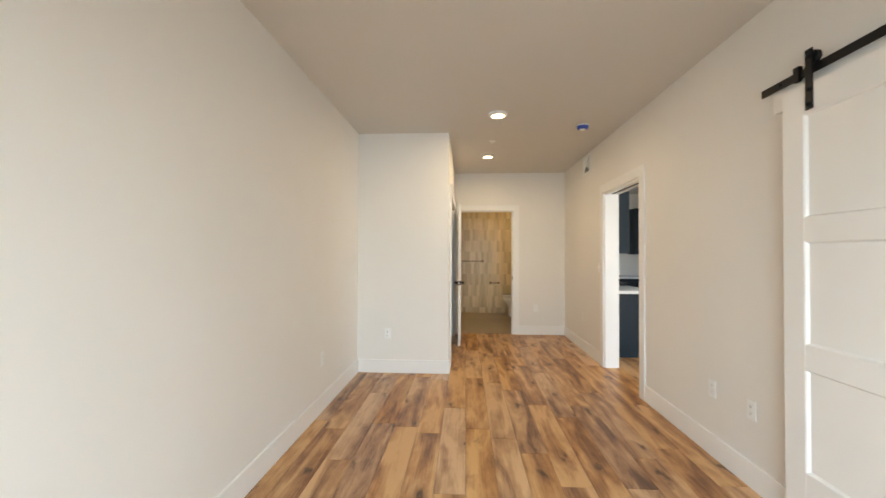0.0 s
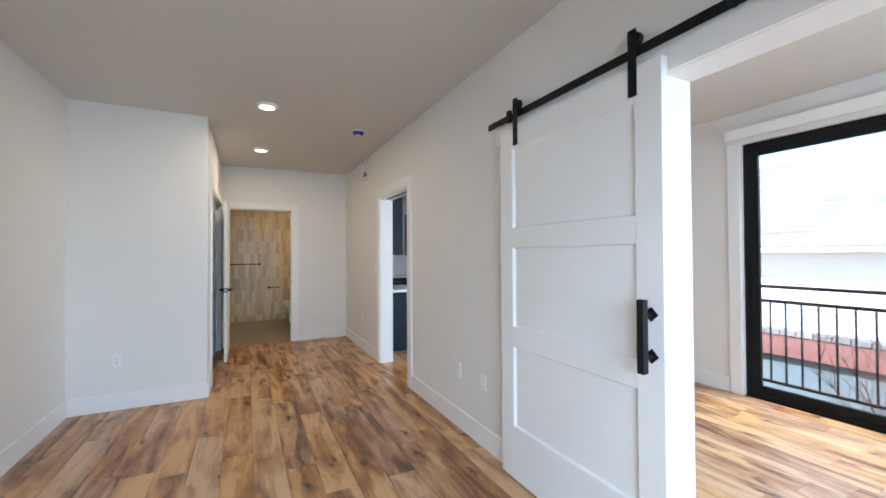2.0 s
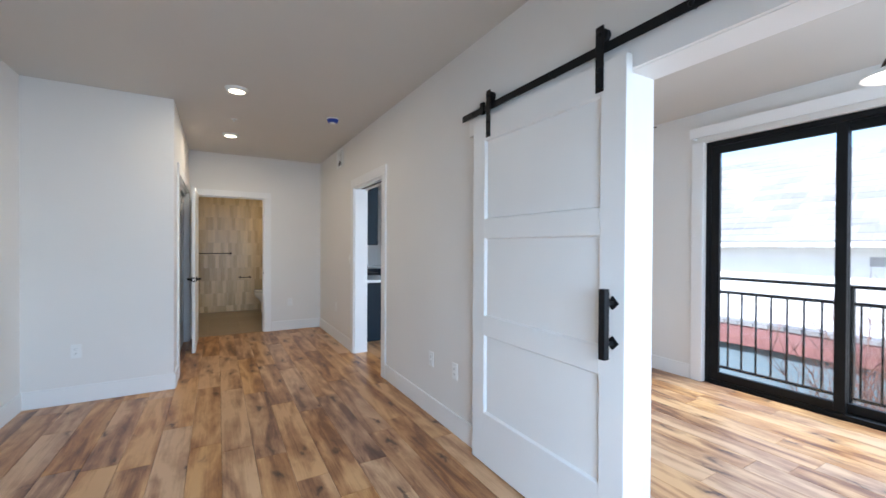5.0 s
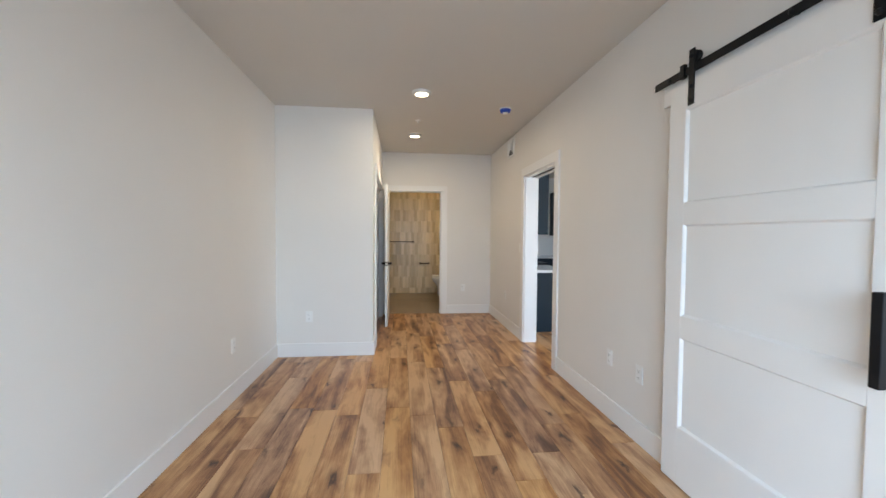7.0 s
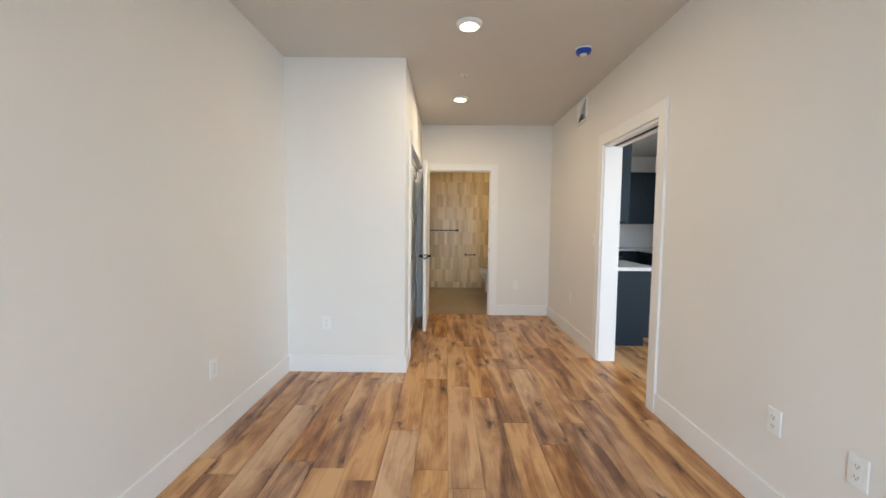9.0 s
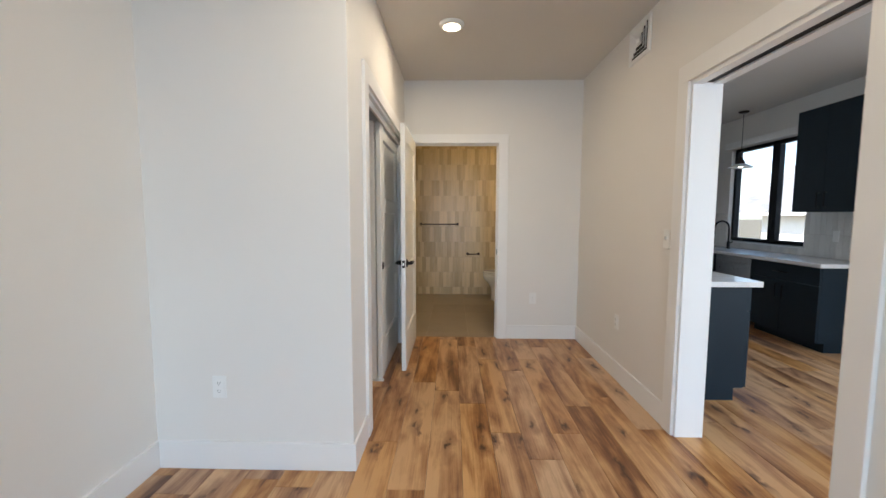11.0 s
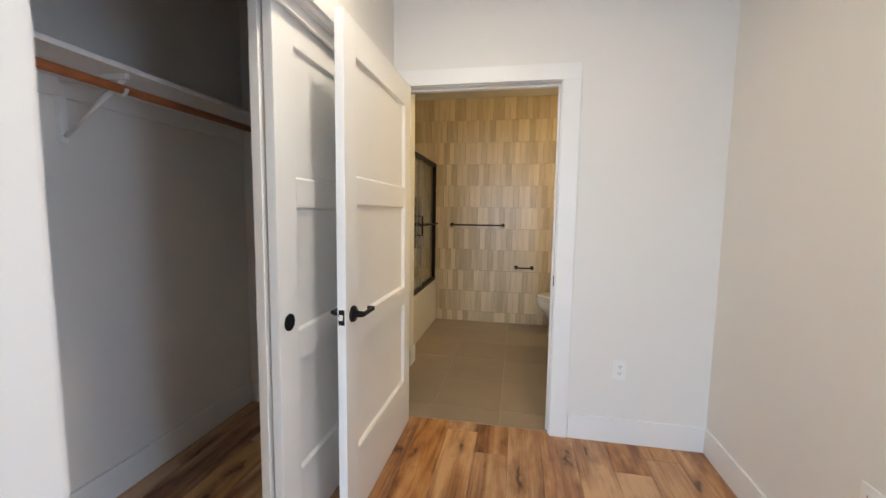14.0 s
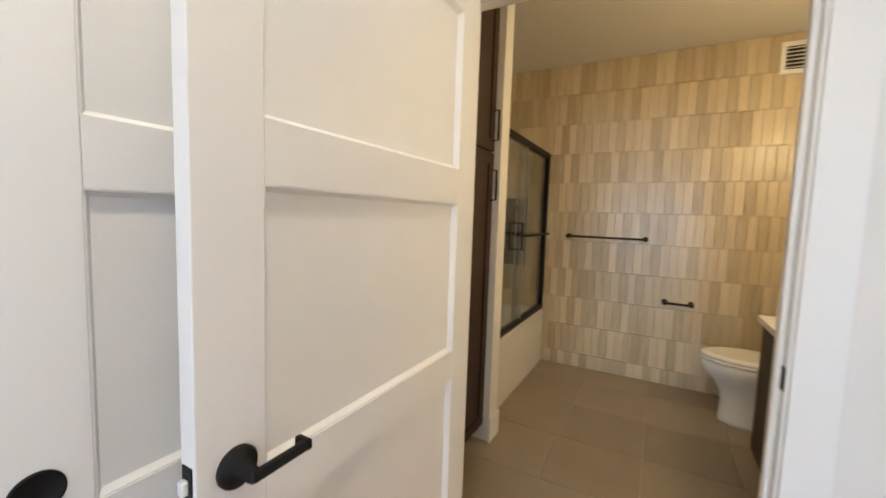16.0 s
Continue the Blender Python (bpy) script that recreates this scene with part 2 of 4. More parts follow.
WHITETILE = pieces("white_splash_tile", (0.66, 0.65, 0.62), (0.80, 0.79, 0.76), 0.25, (4, 30, 30))
GLASS = glass("clear_glass")
SHOWERGLASS = glass("shower_glass", (0.90, 0.92, 0.90))
GLOW = glow("lamp_lens", (1.0, 0.80, 0.50), 3.0)
BULB = glow("bulb_glow", (1.0, 0.85, 0.6), 4)

# ---- building blocks ----


def slab(bm, x0, x1, y0, y1, z0, z1, bevel=0.0):
    vs = [bm.verts.new((x, y, z)) for x in (x0, x1) for y in (y0, y1) for z in (z0, z1)]
    fs = [bm.faces.new([vs[k] for k in q]) for q in ((0, 1, 3, 2), (4, 6, 7, 5), (0, 4, 5, 1), (2, 3, 7, 6), (0, 2, 6, 4), (1, 5, 7, 3))]
    if bevel:
        es = list({e for f in fs for e in f.edges})
        bmesh.ops.bevel(bm, geom=es, offset=bevel, segments=2, affect="EDGES", profile=0.5)
    return bm


def block(x0, x1, y0, y1, z0, z1, bevel=0.0):
    return slab(bmesh.new(), x0, x1, y0, y1, z0, z1, bevel)


def turned(profile, segs=28, m=None):
    """A lathed shape about z from (radius, height) pairs."""
    bm = bmesh.new()
    rings = []
    for r, z in profile:
        if r < 1e-5:
            rings.append([bm.verts.new((0, 0, z))])
        else:
            rings.append([bm.verts.new((r * math.cos(2 * math.pi * k / segs), r * math.sin(2 * math.pi * k / segs), z)) for k in range(segs)])
    for a, b in zip(rings, rings[1:]):
        for k in range(segs):
            q = [a[k % len(a)], a[(k + 1) % len(a)], b[(k + 1) % len(b)], b[k % len(b)]]
            q = list(dict.fromkeys(q))
            if len(q) > 2:
                bm.faces.new(q)
    bmesh.ops.recalc_face_normals(bm, faces=bm.faces)
    for f in bm.faces:
        f.smooth = True
    if m is not None:
        bm.transform(m)
    return bm


def tube(points, radius, segs=10):
    """A round bar along the points."""
    bm = bmesh.new()
    pts = [Vector(p) for p in points]
    rings = []
    for k, p in enumerate(pts):
        d = (pts[min(k + 1, len(pts) - 1)] - pts[max(k - 1, 0)]).normalized()
        u = d.orthogonal().normalized() if not rings else (rings[-1][1] - d * rings[-1][1].dot(d)).normalized()
        v = d.cross(u)
        rings.append(([bm.verts.new(p + radius * (math.cos(a) * u + math.sin(a) * v)) for a in [2 * math.pi * i / segs for i in range(segs)]], u))
    for (a, _), (b, _) in zip(rings, rings[1:]):
        for i in range(segs):
            f = bm.faces.new((a[i], a[(i + 1) % segs], b[(i + 1) % segs], b[i]))
            f.smooth = True
    bm.faces.new(rings[0][0])
    bm.faces.new(rings[-1][0])
    bmesh.ops.recalc_face_normals(bm, faces=bm.faces)
    return bm


def mesh_of(name, bm, mat):
    me = bpy.data.meshes.new(name)
    bmesh.ops.recalc_face_normals(bm, faces=bm.faces)
    bm.to_mesh(me)
    bm.free()
    me.materials.append(mat)
    return me


def part(name, bm, mat, parent=None, label=""):
    ob = new(name, mesh_of(name, bm, mat))
    if parent is not None:
        ob.parent = parent
    return tagged(ob, label) if label else ob


def thing(name, label, category, at=(0, 0, 0), group="", kind=""):
    ob = new(name)
    ob.empty_display_size = 0.05
    ob.location = at
    return tagged(ob, label, category, group, kind)


def setting(name, bm, mat, label, category):
    return tagged(part(name, bm, mat), label, category, "", "structure")


# ---- walls ----
b = bmesh.new()
slab(b, XL - 0.15, XL, YB - 0.15, YF + 0.15, -0.15, CE)
setting("wall_west", b, PAINT, "long off-white painted wall of the bedroom", "wall")

b = bmesh.new()
for y0, y1, z0, z1 in ((YB, 0.463, 0, CE), (0.463, 1.363, 2.073, CE), (1.363, 4.12, 0, CE), (4.12, 5.085, 2.05, CE), (5.085, YF, 0, CE)):
    slab(b, XR, XK, y0, y1, z0, z1)
setting("wall_east", b, PAINT, "off-white painted wall with two openings to the living space", "wall")

b = bmesh.new()
# the gap from x 2.2 to 4.2 takes the added south window
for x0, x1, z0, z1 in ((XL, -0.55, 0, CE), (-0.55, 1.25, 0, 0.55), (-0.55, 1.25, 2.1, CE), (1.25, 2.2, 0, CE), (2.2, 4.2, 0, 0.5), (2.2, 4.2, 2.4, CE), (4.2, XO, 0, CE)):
    slab(b, x0, x1, YB - 0.15, YB, z0, z1)
setting("wall_south", b, PAINT, "off-white painted outer wall with the bedroom window", "wall")

b = bmesh.new()
slab(b, XL, XC, YC, YC + 0.12, 0, CE)
bmesh.ops.bevel(b, geom=[e for e in b.edges if all(abs(v.co.x - XC) < 1e-4 and abs(v.co.y - YC) < 1e-4 for v in e.verts)], offset=0.005, segments=3, affect="EDGES", profile=0.5)
setting("wall_closet_front", b, PAINT, "off-white painted end wall of the closet", "wall")

b = bmesh.new()
for y0, y1, z0, z1 in ((YC + 0.12, 5.105, 0, CE), (5.105, 6.76, 2.05, CE), (6.76, YH, 0, CE)):
    slab(b, XC - 0.16, XC, y0, y1, z0, z1)
setting("wall_closet_side", b, PAINT, "off-white painted closet wall with a wide opening", "wall")

b = bmesh.new()
for x0, x1, z0, z1 in ((XL, -0.048, 0, CE), (-0.048, 0.905, 2.061, CE), (0.905, XR, 0, CE)):
    slab(b, x0, x1, YH, YH + 0.12, z0, z1)
setting("wall_bath_front", b, PAINT, "off-white painted wall with the bathroom doorway", "wall")

wall_tiled = setting("wall_bath_tiled", block(XL, XR, YF + 0.008, YF + 0.15, 0, CE), GROUT, "bathroom wall clad in vertical beige glazed tiles", "wall")

b = bmesh.new()
slab(b, XL, -0.20, 7.765, 7.885, 0, CB)
setting("wall_tub_end", b, PAINT, "short painted partition between linen cabinet and tub", "wall")

b = bmesh.new()
# the gap from y 3.1 to 4.65 takes the added, unseen window
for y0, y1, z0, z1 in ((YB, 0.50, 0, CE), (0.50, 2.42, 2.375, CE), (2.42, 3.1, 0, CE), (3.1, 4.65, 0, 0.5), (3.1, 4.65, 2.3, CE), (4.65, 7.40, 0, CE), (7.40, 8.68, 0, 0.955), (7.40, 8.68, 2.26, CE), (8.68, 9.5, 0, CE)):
    slab(b, XO, XO + 0.16, y0, y1, z0, z1)
setting("wall_outer_east", b, PAINT, "off-white outer wall with sliding door and kitchen window", "wall")
setting("wall_kitchen_north", block(XK, XO, 9.36, 9.5, 0, CE), PAINT, "off-white kitchen end wall", "wall")

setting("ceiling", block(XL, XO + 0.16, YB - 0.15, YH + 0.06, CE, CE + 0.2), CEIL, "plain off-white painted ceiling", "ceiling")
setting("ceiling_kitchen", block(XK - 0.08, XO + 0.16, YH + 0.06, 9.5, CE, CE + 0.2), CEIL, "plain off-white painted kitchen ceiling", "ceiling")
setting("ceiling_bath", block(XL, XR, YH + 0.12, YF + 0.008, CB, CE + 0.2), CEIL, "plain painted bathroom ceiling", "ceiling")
setting("floor_base", block(XL, XO + 0.16, YB - 0.15, 9.5, -0.15, -0.012), SUBFLOOR, "dark underlay beneath the floor", "floor")

# ---- baseboards, casings ----


def skirting(x0, x1, y0, y1):
    b = block(x0, x1, y0, y1, 0, 0.145, 0.003)
    setting("baseboard", b, TRIM, "tall flat white painted baseboard", "baseboard")


T = 0.014
skirting(XL, XL + T, YB, YC)
skirting(XL + T, XC + T, YC - T, YC)
skirting(XC, XC + T, YC, 5.0)
skirting(XC, XC + T, 6.865, YH)
skirting(0.995, XR, YH - T, YH)
skirting(XR - T, XR, 5.19, YH - T)
skirting(XR - T, XR, 1.43, 4.015)
skirting(XR - T, XR, YB, 0.46)
skirting(XL + T, XR - T, YB, YB + T)
skirting(XL, XL + T, YC + 0.12, YH)
skirting(XL + T, XC - 0.16, YH - T, YH)
skirting(XL + T, XC - 0.16, YC + 0.12, YC + 0.12 + T)
skirting(XO - T, XO, 2.53, 6.5)
skirting(XO - T, XO, YB, 0.40)
skirting(XK, XK + T, 1.365, 4.02)
skirting(-0.2, -0.186, 7.752, 7.898)

C = 0.018


def casing(name, label, pieces_list):
    holder = thing(name, label, "trim", kind="structure")
    for q in pieces_list:
        part("casing_board", block(*q, 0.002), TRIM, holder)


casing("trim_bath_door", "flat white painted door casing", (
    (0.893, 0.99, YH - C, YH, 0, 2.047), (-0.078, -0.036, YH - C, YH, 0, 2.047), (-0.078, 0.99, YH - C, YH, 2.047, 2.135)))
casing("trim_closet", "flat white painted casing round the closet opening", (
    (XC, XC + C, 5.005, 5.105, 0, 2.05), (XC, XC + C, 6.76, 6.86, 0, 2.05), (XC, XC + C, 5.005, 6.86, 2.05, 2.15)))
casing("trim_kitchen_opening", "flat white painted casing round the pocket door opening", (
    (XR - C, XR, 4.02, 4.12, 0, 2.05), (XR - C, XR, 5.085, 5.185, 0, 2.05), (XR - C, XR, 4.02, 5.185, 2.05, 2.15)))

# door linings
jamb = thing("door_frame_bath", "white painted door lining with stop and black strike plate", "door frame", kind="structure")
part("lining", block(0.887, 0.905, YH + 0.001, YH + 0.119, 0, 2.061), TRIM, jamb)
part("lining", block(-0.048, -0.03, YH + 0.001, YH + 0.119, 0, 2.061), TRIM, jamb)
part("lining", block(-0.03, 0.887, YH + 0.001, YH + 0.119, 2.043, 2.061), TRIM, jamb)
part("stop", block(0.875, 0.887, YH + 0.045, YH + 0.08, 0, 2.043, 0.002), TRIM, jamb)
part("stop", block(-0.03, 0.875, YH + 0.045, YH + 0.08, 2.031, 2.043, 0.002), TRIM, jamb)
part("strike_plate", block(0.8845, 0.887, YH + 0.008, YH + 0.036, 0.895, 0.955, 0.001), BLACK, jamb, "black metal strike plate")
lin = thing("door_frame_kitchen", "white painted pocket door lining with a dark track slot", "door frame", kind="structure")
part("lining", block(XR + 0.001, XK - 0.001, 5.067, 5.085, 0, 2.05), TRIM, lin)
part("lining", block(XR + 0.001, XK - 0.001, 4.12, 4.138, 0, 2.05), TRIM, lin)
part("head", block(XR + 0.001, XR + 0.055, 4.138, 5.067, 2.028, 2.05), TRIM, lin)
part("head", block(XK - 0.055, XK - 0.001, 4.138, 5.067, 2.028, 2.05), TRIM, lin)
# dark strip carries the shade of the header slot
part("track", block(XR + 0.058, XK - 0.058, 4.138, 5.067, 2.036, 2.05), DARK, lin, "dark pocket track strip, the slot's shade in its colour")
lin = thing("door_frame_barn", "white painted lining of the wide opening", "door frame", kind="structure")
part("lining", block(XR + 0.001, XK - 0.001, 1.345, 1.363, 0, 2.073), TRIM, lin)
part("lining", block(XR + 0.001, XK - 0.001, 0.463, 0.481, 0, 2.073), TRIM, lin)
part("lining", block(XR + 0.001, XK - 0.001, 0.481, 1.345, 2.055, 2.073), TRIM, lin)
lin = thing("door_frame_closet", "white painted closet lining with dark sliding track", "door frame", kind="structure")
part("lining", block(XC - 0.159, XC - 0.001, 5.105, 5.123, 0, 2.05), TRIM, lin)
part("lining", block(XC - 0.159, XC - 0.001, 6.742, 6.76, 0, 2.05), TRIM, lin)
part("lining", block(XC - 0.159, XC - 0.001, 5.123, 6.742, 2.032, 2.05), TRIM, lin)
part("fascia", block(XC - 0.042, XC - 0.026, 5.123, 6.742, 1.99, 2.032, 0.001), TRIM, lin)
part("track", block(XC - 0.15, XC - 0.045, 5.123, 6.742, 2.012, 2.032), STEEL, lin, "steel double sliding track")


# ---- doors ----
def sunk_panel(x0, x1, th, z0, z1):
    """A flat panel set back between the rails, with a sloped moulding round it on both faces."""
    bm = bmesh.new()
    faces = []
    for near, sunk in ((0.003, 0.015), (th - 0.003, th - 0.015)):
        rings = []
        for d, y in ((0.0, near), (0.003, near), (0.011, sunk)):
            rings.append([bm.verts.new(v) for v in ((x0 + d, y, z0 + d), (x1 - d, y, z0 + d), (x1 - d, y, z1 - d), (x0 + d, y, z1 - d))])
        for r0, r1 in zip(rings, rings[1:]):
            for i in range(4):
                bm.faces.new((r0[i], r0[(i + 1) % 4], r1[(i + 1) % 4], r1[i]))
        bm.faces.new(rings[-1])
        faces.append(rings[0])
    for i in range(4):
        bm.faces.new((faces[0][i], faces[0][(i + 1) % 4], faces[1][(i + 1) % 4], faces[1][i]))
    return bm


def panel_door(holder, w, h, th, rails, stile=0.115, z0=0.0):
    """A shaker door in its own axes: x across the width, y through, z up; three sunk panels."""
    k = h / rails[-1][1]
    for x0, x1 in ((0, stile), (w - stile, w)):
        part("stile", block(x0, x1, 0, th, z0, z0 + h, 0.0025), DOORP, holder)
    for a, c in rails:
        part("rail", block(stile, w - stile, 0.0005, th - 0.0005, z0 + a * k, z0 + c * k), DOORP, holder)
    for (_, a), (c, _) in zip(rails, rails[1:]):
        part("panel", sunk_panel(stile, w - stile, th, z0 + a * k, z0 + c * k), DOORP, holder)


barn = thing("door_barn", "white three-panel barn door hung on a black rail", "door")
barn.matrix_basis = pose(1.672, 2.387, 0.012, 0, 0, -90)
panel_door(barn, 1.071, 2.098, 0.04, ((0.0, 0.306), (0.783, 0.896), (1.375, 1.484), (1.966, 2.098)), 0.12)
rail = thing("barn_rail", "black flat steel rail on a white backer board", "door rail")
part("backer_board", block(XR - 0.02, XR, 0.30, 2.503, 2.056, 2.200, 0.002), TRIM, rail, "white painted backer board")
part("rail_bar", block(1.688, 1.695, 0.20, 2.545, 2.158, 2.198, 0.001), BLACK, rail)
for yy in (0.42, 1.08, 1.74, 2.42):
    part("standoff", turned([(0.0, 0), (0.011, 0), (0.011, 0.024), (0.0, 0.024)], 14, pose(1.693, yy, 2.178, 0, 90, 0)), BLACK, rail)
    part("bolt", turned([(0.011, 0), (0.011, 0.006), (0.006, 0.009), (0, 0.009)], 6, pose(1.688, yy, 2.178, 0, -90, 0)), BLACK, rail)
part("end_stop", block(1.680, 1.702, 2.30, 2.335, 2.150, 2.222, 0.004), BLACK, rail)
for dx in (0.157, 0.946):
    hg = part("hanger_strap", block(dx - 0.02, dx + 0.02, -0.006, 0, 1.976, 2.254, 0.002), BLACK, barn, "black steel hanger strap")
    part("hanger_wheel", turned([(0, -0.012), (0.031, -0.010), (0.031, -0.005), (0.025, -0.0025), (0.025, 0.0025), (0.031, 0.005), (0.031, 0.010), (0, 0.012)], 24, pose(dx - 0.0, 0.020, 2.217, 90, 0, 0)), BLACK, hg)
    part("hanger_axle", turned([(0, 0), (0.008, 0), (0.008, 0.035), (0, 0.035)], 12, pose(dx, -0.004, 2.217, -90, 0, 0)), BLACK, hg)
    for zz in (2.0, 2.068, 2.217):
        part("bolt", turned([(0.011, 0), (0.011, 0.006), (0.007, 0.010), (0, 0.010)], 12, pose(dx, -0.006, zz, 90, 0, 0)), BLACK, hg)
hd = part("pull_handle", block(1.006, 1.036, -0.075, -0.045, 0.868, 1.153, 0.003), BLACK, barn, "square black metal pull handle")
for zz in (0.928, 1.092):
    part("standoff", block(1.0135, 1.0285, -0.046, -0.004, zz - 0.0075, zz + 0.0075), BLACK, hd)
    rb = block(-0.021, 0.021, -0.005, 0, -0.021, 0.021, 0.001)
    rb.transform(pose(1.018, 0, zz, 0, 45, 0))
    part("rose", rb, BLACK, hd)

bath_door = thing("door_bath", "white three-panel bathroom door standing open", "door")
bath_door.matrix_basis = pose(0.036, 5.994, 0.008, 0, 0, 90)
panel_door(bath_door, 0.908, 2.032, 0.036, ((0.0, 0.302), (0.773, 0.870), (1.337, 1.438), (1.902, 2.032)))


def lever(holder, side):
    """Lever set at the free edge; side -1 is the hall face, 1 the closet face."""
    y = 0.0 if side < 0 else 0.036
    s = 90 if side < 0 else -90
    lv = part("lever_handle", turned([(0, 0), (0.033, 0), (0.033, 0.006), (0.028, 0.012), (0.014, 0.014), (0.012, 0.045), (0, 0.047)], 28, pose(0.062, y, 0.90, s, 0, 0)), BLACK, holder, "black metal lever handle")
    yy = y + side * 0.048
    part("grip", block(0.052, 0.165, yy - 0.007, yy + 0.007, 0.893, 0.910, 0.004), BLACK, lv)
    part("grip_return", block(0.152, 0.165, yy - 0.007 - (0.018 if side > 0 else 0), yy + 0.007 + (0.018 if side < 0 else 0), 0.892, 0.911, 0.004), BLACK, lv)


lever(bath_door, -1)
lever(bath_door, 1)
lp = part("latch_plate", block(-0.002, 0.0005, 0.006, 0.030, 0.868, 0.928, 0.0008), BLACK, bath_door, "black latch plate")
part("latch_bolt", block(-0.012, -0.002, 0.011, 0.025, 0.888, 0.910, 0.003), PLASTIC, lp, "pale latch bolt")

for k, (yy, xx, nm) in enumerate(((5.818, -0.13, "front"), (5.808, -0.176, "back"))):
    sd = thing("door_closet", "white three-panel sliding closet door slid open" if k == 0 else "white sliding closet door stacked behind another", "door", group="sliding closet doors")
    sd.matrix_basis = pose(xx, yy, 0.012, 0, 0, 90)
    panel_door(sd, 0.915, 2.0, 0.035, ((0.0, 0.29), (0.737, 0.846), (1.315, 1.415), (1.885, 2.0)), 0.124)
    if k == 0:
        pl = part("finger_pull", turned([(0.0, 0.001), (0.024, 0.001), (0.027, 0.004), (0.031, 0.004), (0.031, 0.0), (0.0, 0.0)], 28, pose(0.060, 0, 0.899, 90, 0, 0)), BLACK, sd, "round black finger pull")
gd = thing("floor_guide", "small white plastic sliding door guide on the floor", "door guide")
part("base", block(-0.235, -0.12, 5.80, 5.84, 0.0, 0.006, 0.001), PLASTIC, gd)
part("fin", block(-0.182, -0.170, 5.79, 5.84, 0.006, 0.03, 0.001), PLASTIC, gd)

# ---- bedroom window (behind the walk), added living room windows ----
win = thing("window_bedroom", "wide white framed bedroom window", "window", kind="structure")
for q in ((-0.55, 1.25, 0.55, 0.61), (-0.55, 1.25, 2.04, 2.1), (-0.55, -0.49, 0.61, 2.04), (1.19, 1.25, 0.61, 2.04)):
    part("window_frame", block(q[0], q[1], YB - 0.06, YB - 0.01, q[2], q[3]), FRAME, win)
# unseen window, added as a home for the east fill lamp
win = thing("window_living_added", "wide black framed window, unseen, added to light the living room and hall", "window", kind="structure")
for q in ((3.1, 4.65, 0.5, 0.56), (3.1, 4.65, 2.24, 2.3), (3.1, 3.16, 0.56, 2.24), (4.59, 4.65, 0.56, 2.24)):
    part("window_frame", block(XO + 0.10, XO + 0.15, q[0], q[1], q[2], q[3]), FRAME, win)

# unseen too, added for the south fill lamp
win = thing("window_south_added", "black framed end window, unseen, added to brighten the living room", "window", kind="structure")
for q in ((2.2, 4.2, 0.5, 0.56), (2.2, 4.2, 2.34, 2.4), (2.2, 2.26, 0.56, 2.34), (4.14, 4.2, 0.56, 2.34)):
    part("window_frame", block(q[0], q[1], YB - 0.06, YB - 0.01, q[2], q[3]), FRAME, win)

# ---- ceiling fixtures ----
for lx, ly in ((0.412, 4.147), (0.407, 5.755)):
    cl = thing("ceiling_light", "round flush white ceiling light, lit warm", "ceiling light", (lx, ly, CE), "hall ceiling lights")
    part("trim_ring", turned([(0.062, -0.024), (0.078, -0.022), (0.088, -0.008), (0.090, 0.0), (0.062, 0.0)], 40), PLASTIC, cl)
    part("diffuser", turned([(0.0, -0.029), (0.045, -0.028), (0.064, -0.023)], 40), GLOW, cl, "glowing diffuser")
sm = thing("smoke_detector", "white smoke detector under a blue dust cover", "smoke detector", (1.324, 4.521, CE))
part("base", turned([(0, 0), (0.062, 0), (0.062, -0.012), (0.055, -0.016), (0, -0.016)], 32), PLASTIC, sm)
part("dust_cover", turned([(0.058, -0.008), (0.06, -0.014), (0.052, -0.040), (0.030, -0.046), (0.028, -0.043)], 32), BLUE, sm, "blue plastic dust cover")
part("sensor", turned([(0.030, -0.040), (0.026, -0.052), (0.012, -0.056), (0, -0.056)], 24), PLASTIC, sm)
sp = thing("sprinkler", "small recessed white fire sprinkler", "sprinkler", (0.421, 5.074, CE))
part("escutcheon", turned([(0.012, -0.006), (0.030, -0.005), (0.037, 0.0), (0.012, 0.0)], 28), PLASTIC, sp)
part("head", turned([(0.0, -0.03), (0.012, -0.029), (0.012, -0.026), (0.005, -0.024), (0.006, 0.0)], 18), PLASTIC, sp)

kd = thing("sprinkler", "small recessed white fire sprinkler in the kitchen ceiling", "sprinkler", (3.142, 6.162, CE))
part("escutcheon", turned([(0.012, -0.006), (0.034, -0.005), (0.041, 0.0), (0.012, 0.0)], 28), PLASTIC, kd)
part("head", turned([(0.0, -0.02), (0.014, -0.019), (0.014, -0.016), (0.006, -0.014), (0.006, 0.0)], 18), PLASTIC, kd)

# ---- wall fittings ----


def grille(name, label, m, w, h, slat_rows):
    """A return air grille on a wall: x across, y out of the wall towards -y, z up from its foot."""
    g = thing(name, label, "air vent")
    g.matrix_basis = m
    f = 0.03
    # flat sheet, coloured dark for the shade behind the slats
    part("backing", block(f, w - f, -0.003, -0.0005, f, h - f), DARK, g, "dark sheet for the shade inside the duct")
    for q in ((0, w, 0, f), (0, w, h - f, h), (0, f, f, h - f), (w - f, w, f, h - f)):
        part("frame", block(q[0], q[1], -0.016, 0, q[2], q[3], 0.002), PLASTIC, g)
    for k in range(slat_rows):
        z = f + (k + 0.5) * (h - 2 * f) / slat_rows
        s = block(f, w - f, -0.009, 0.009, -0.0012, 0.0012)
        s.transform(pose(0, -0.009, z, 38, 0, 0))
        part("slat", s, PLASTIC, g)


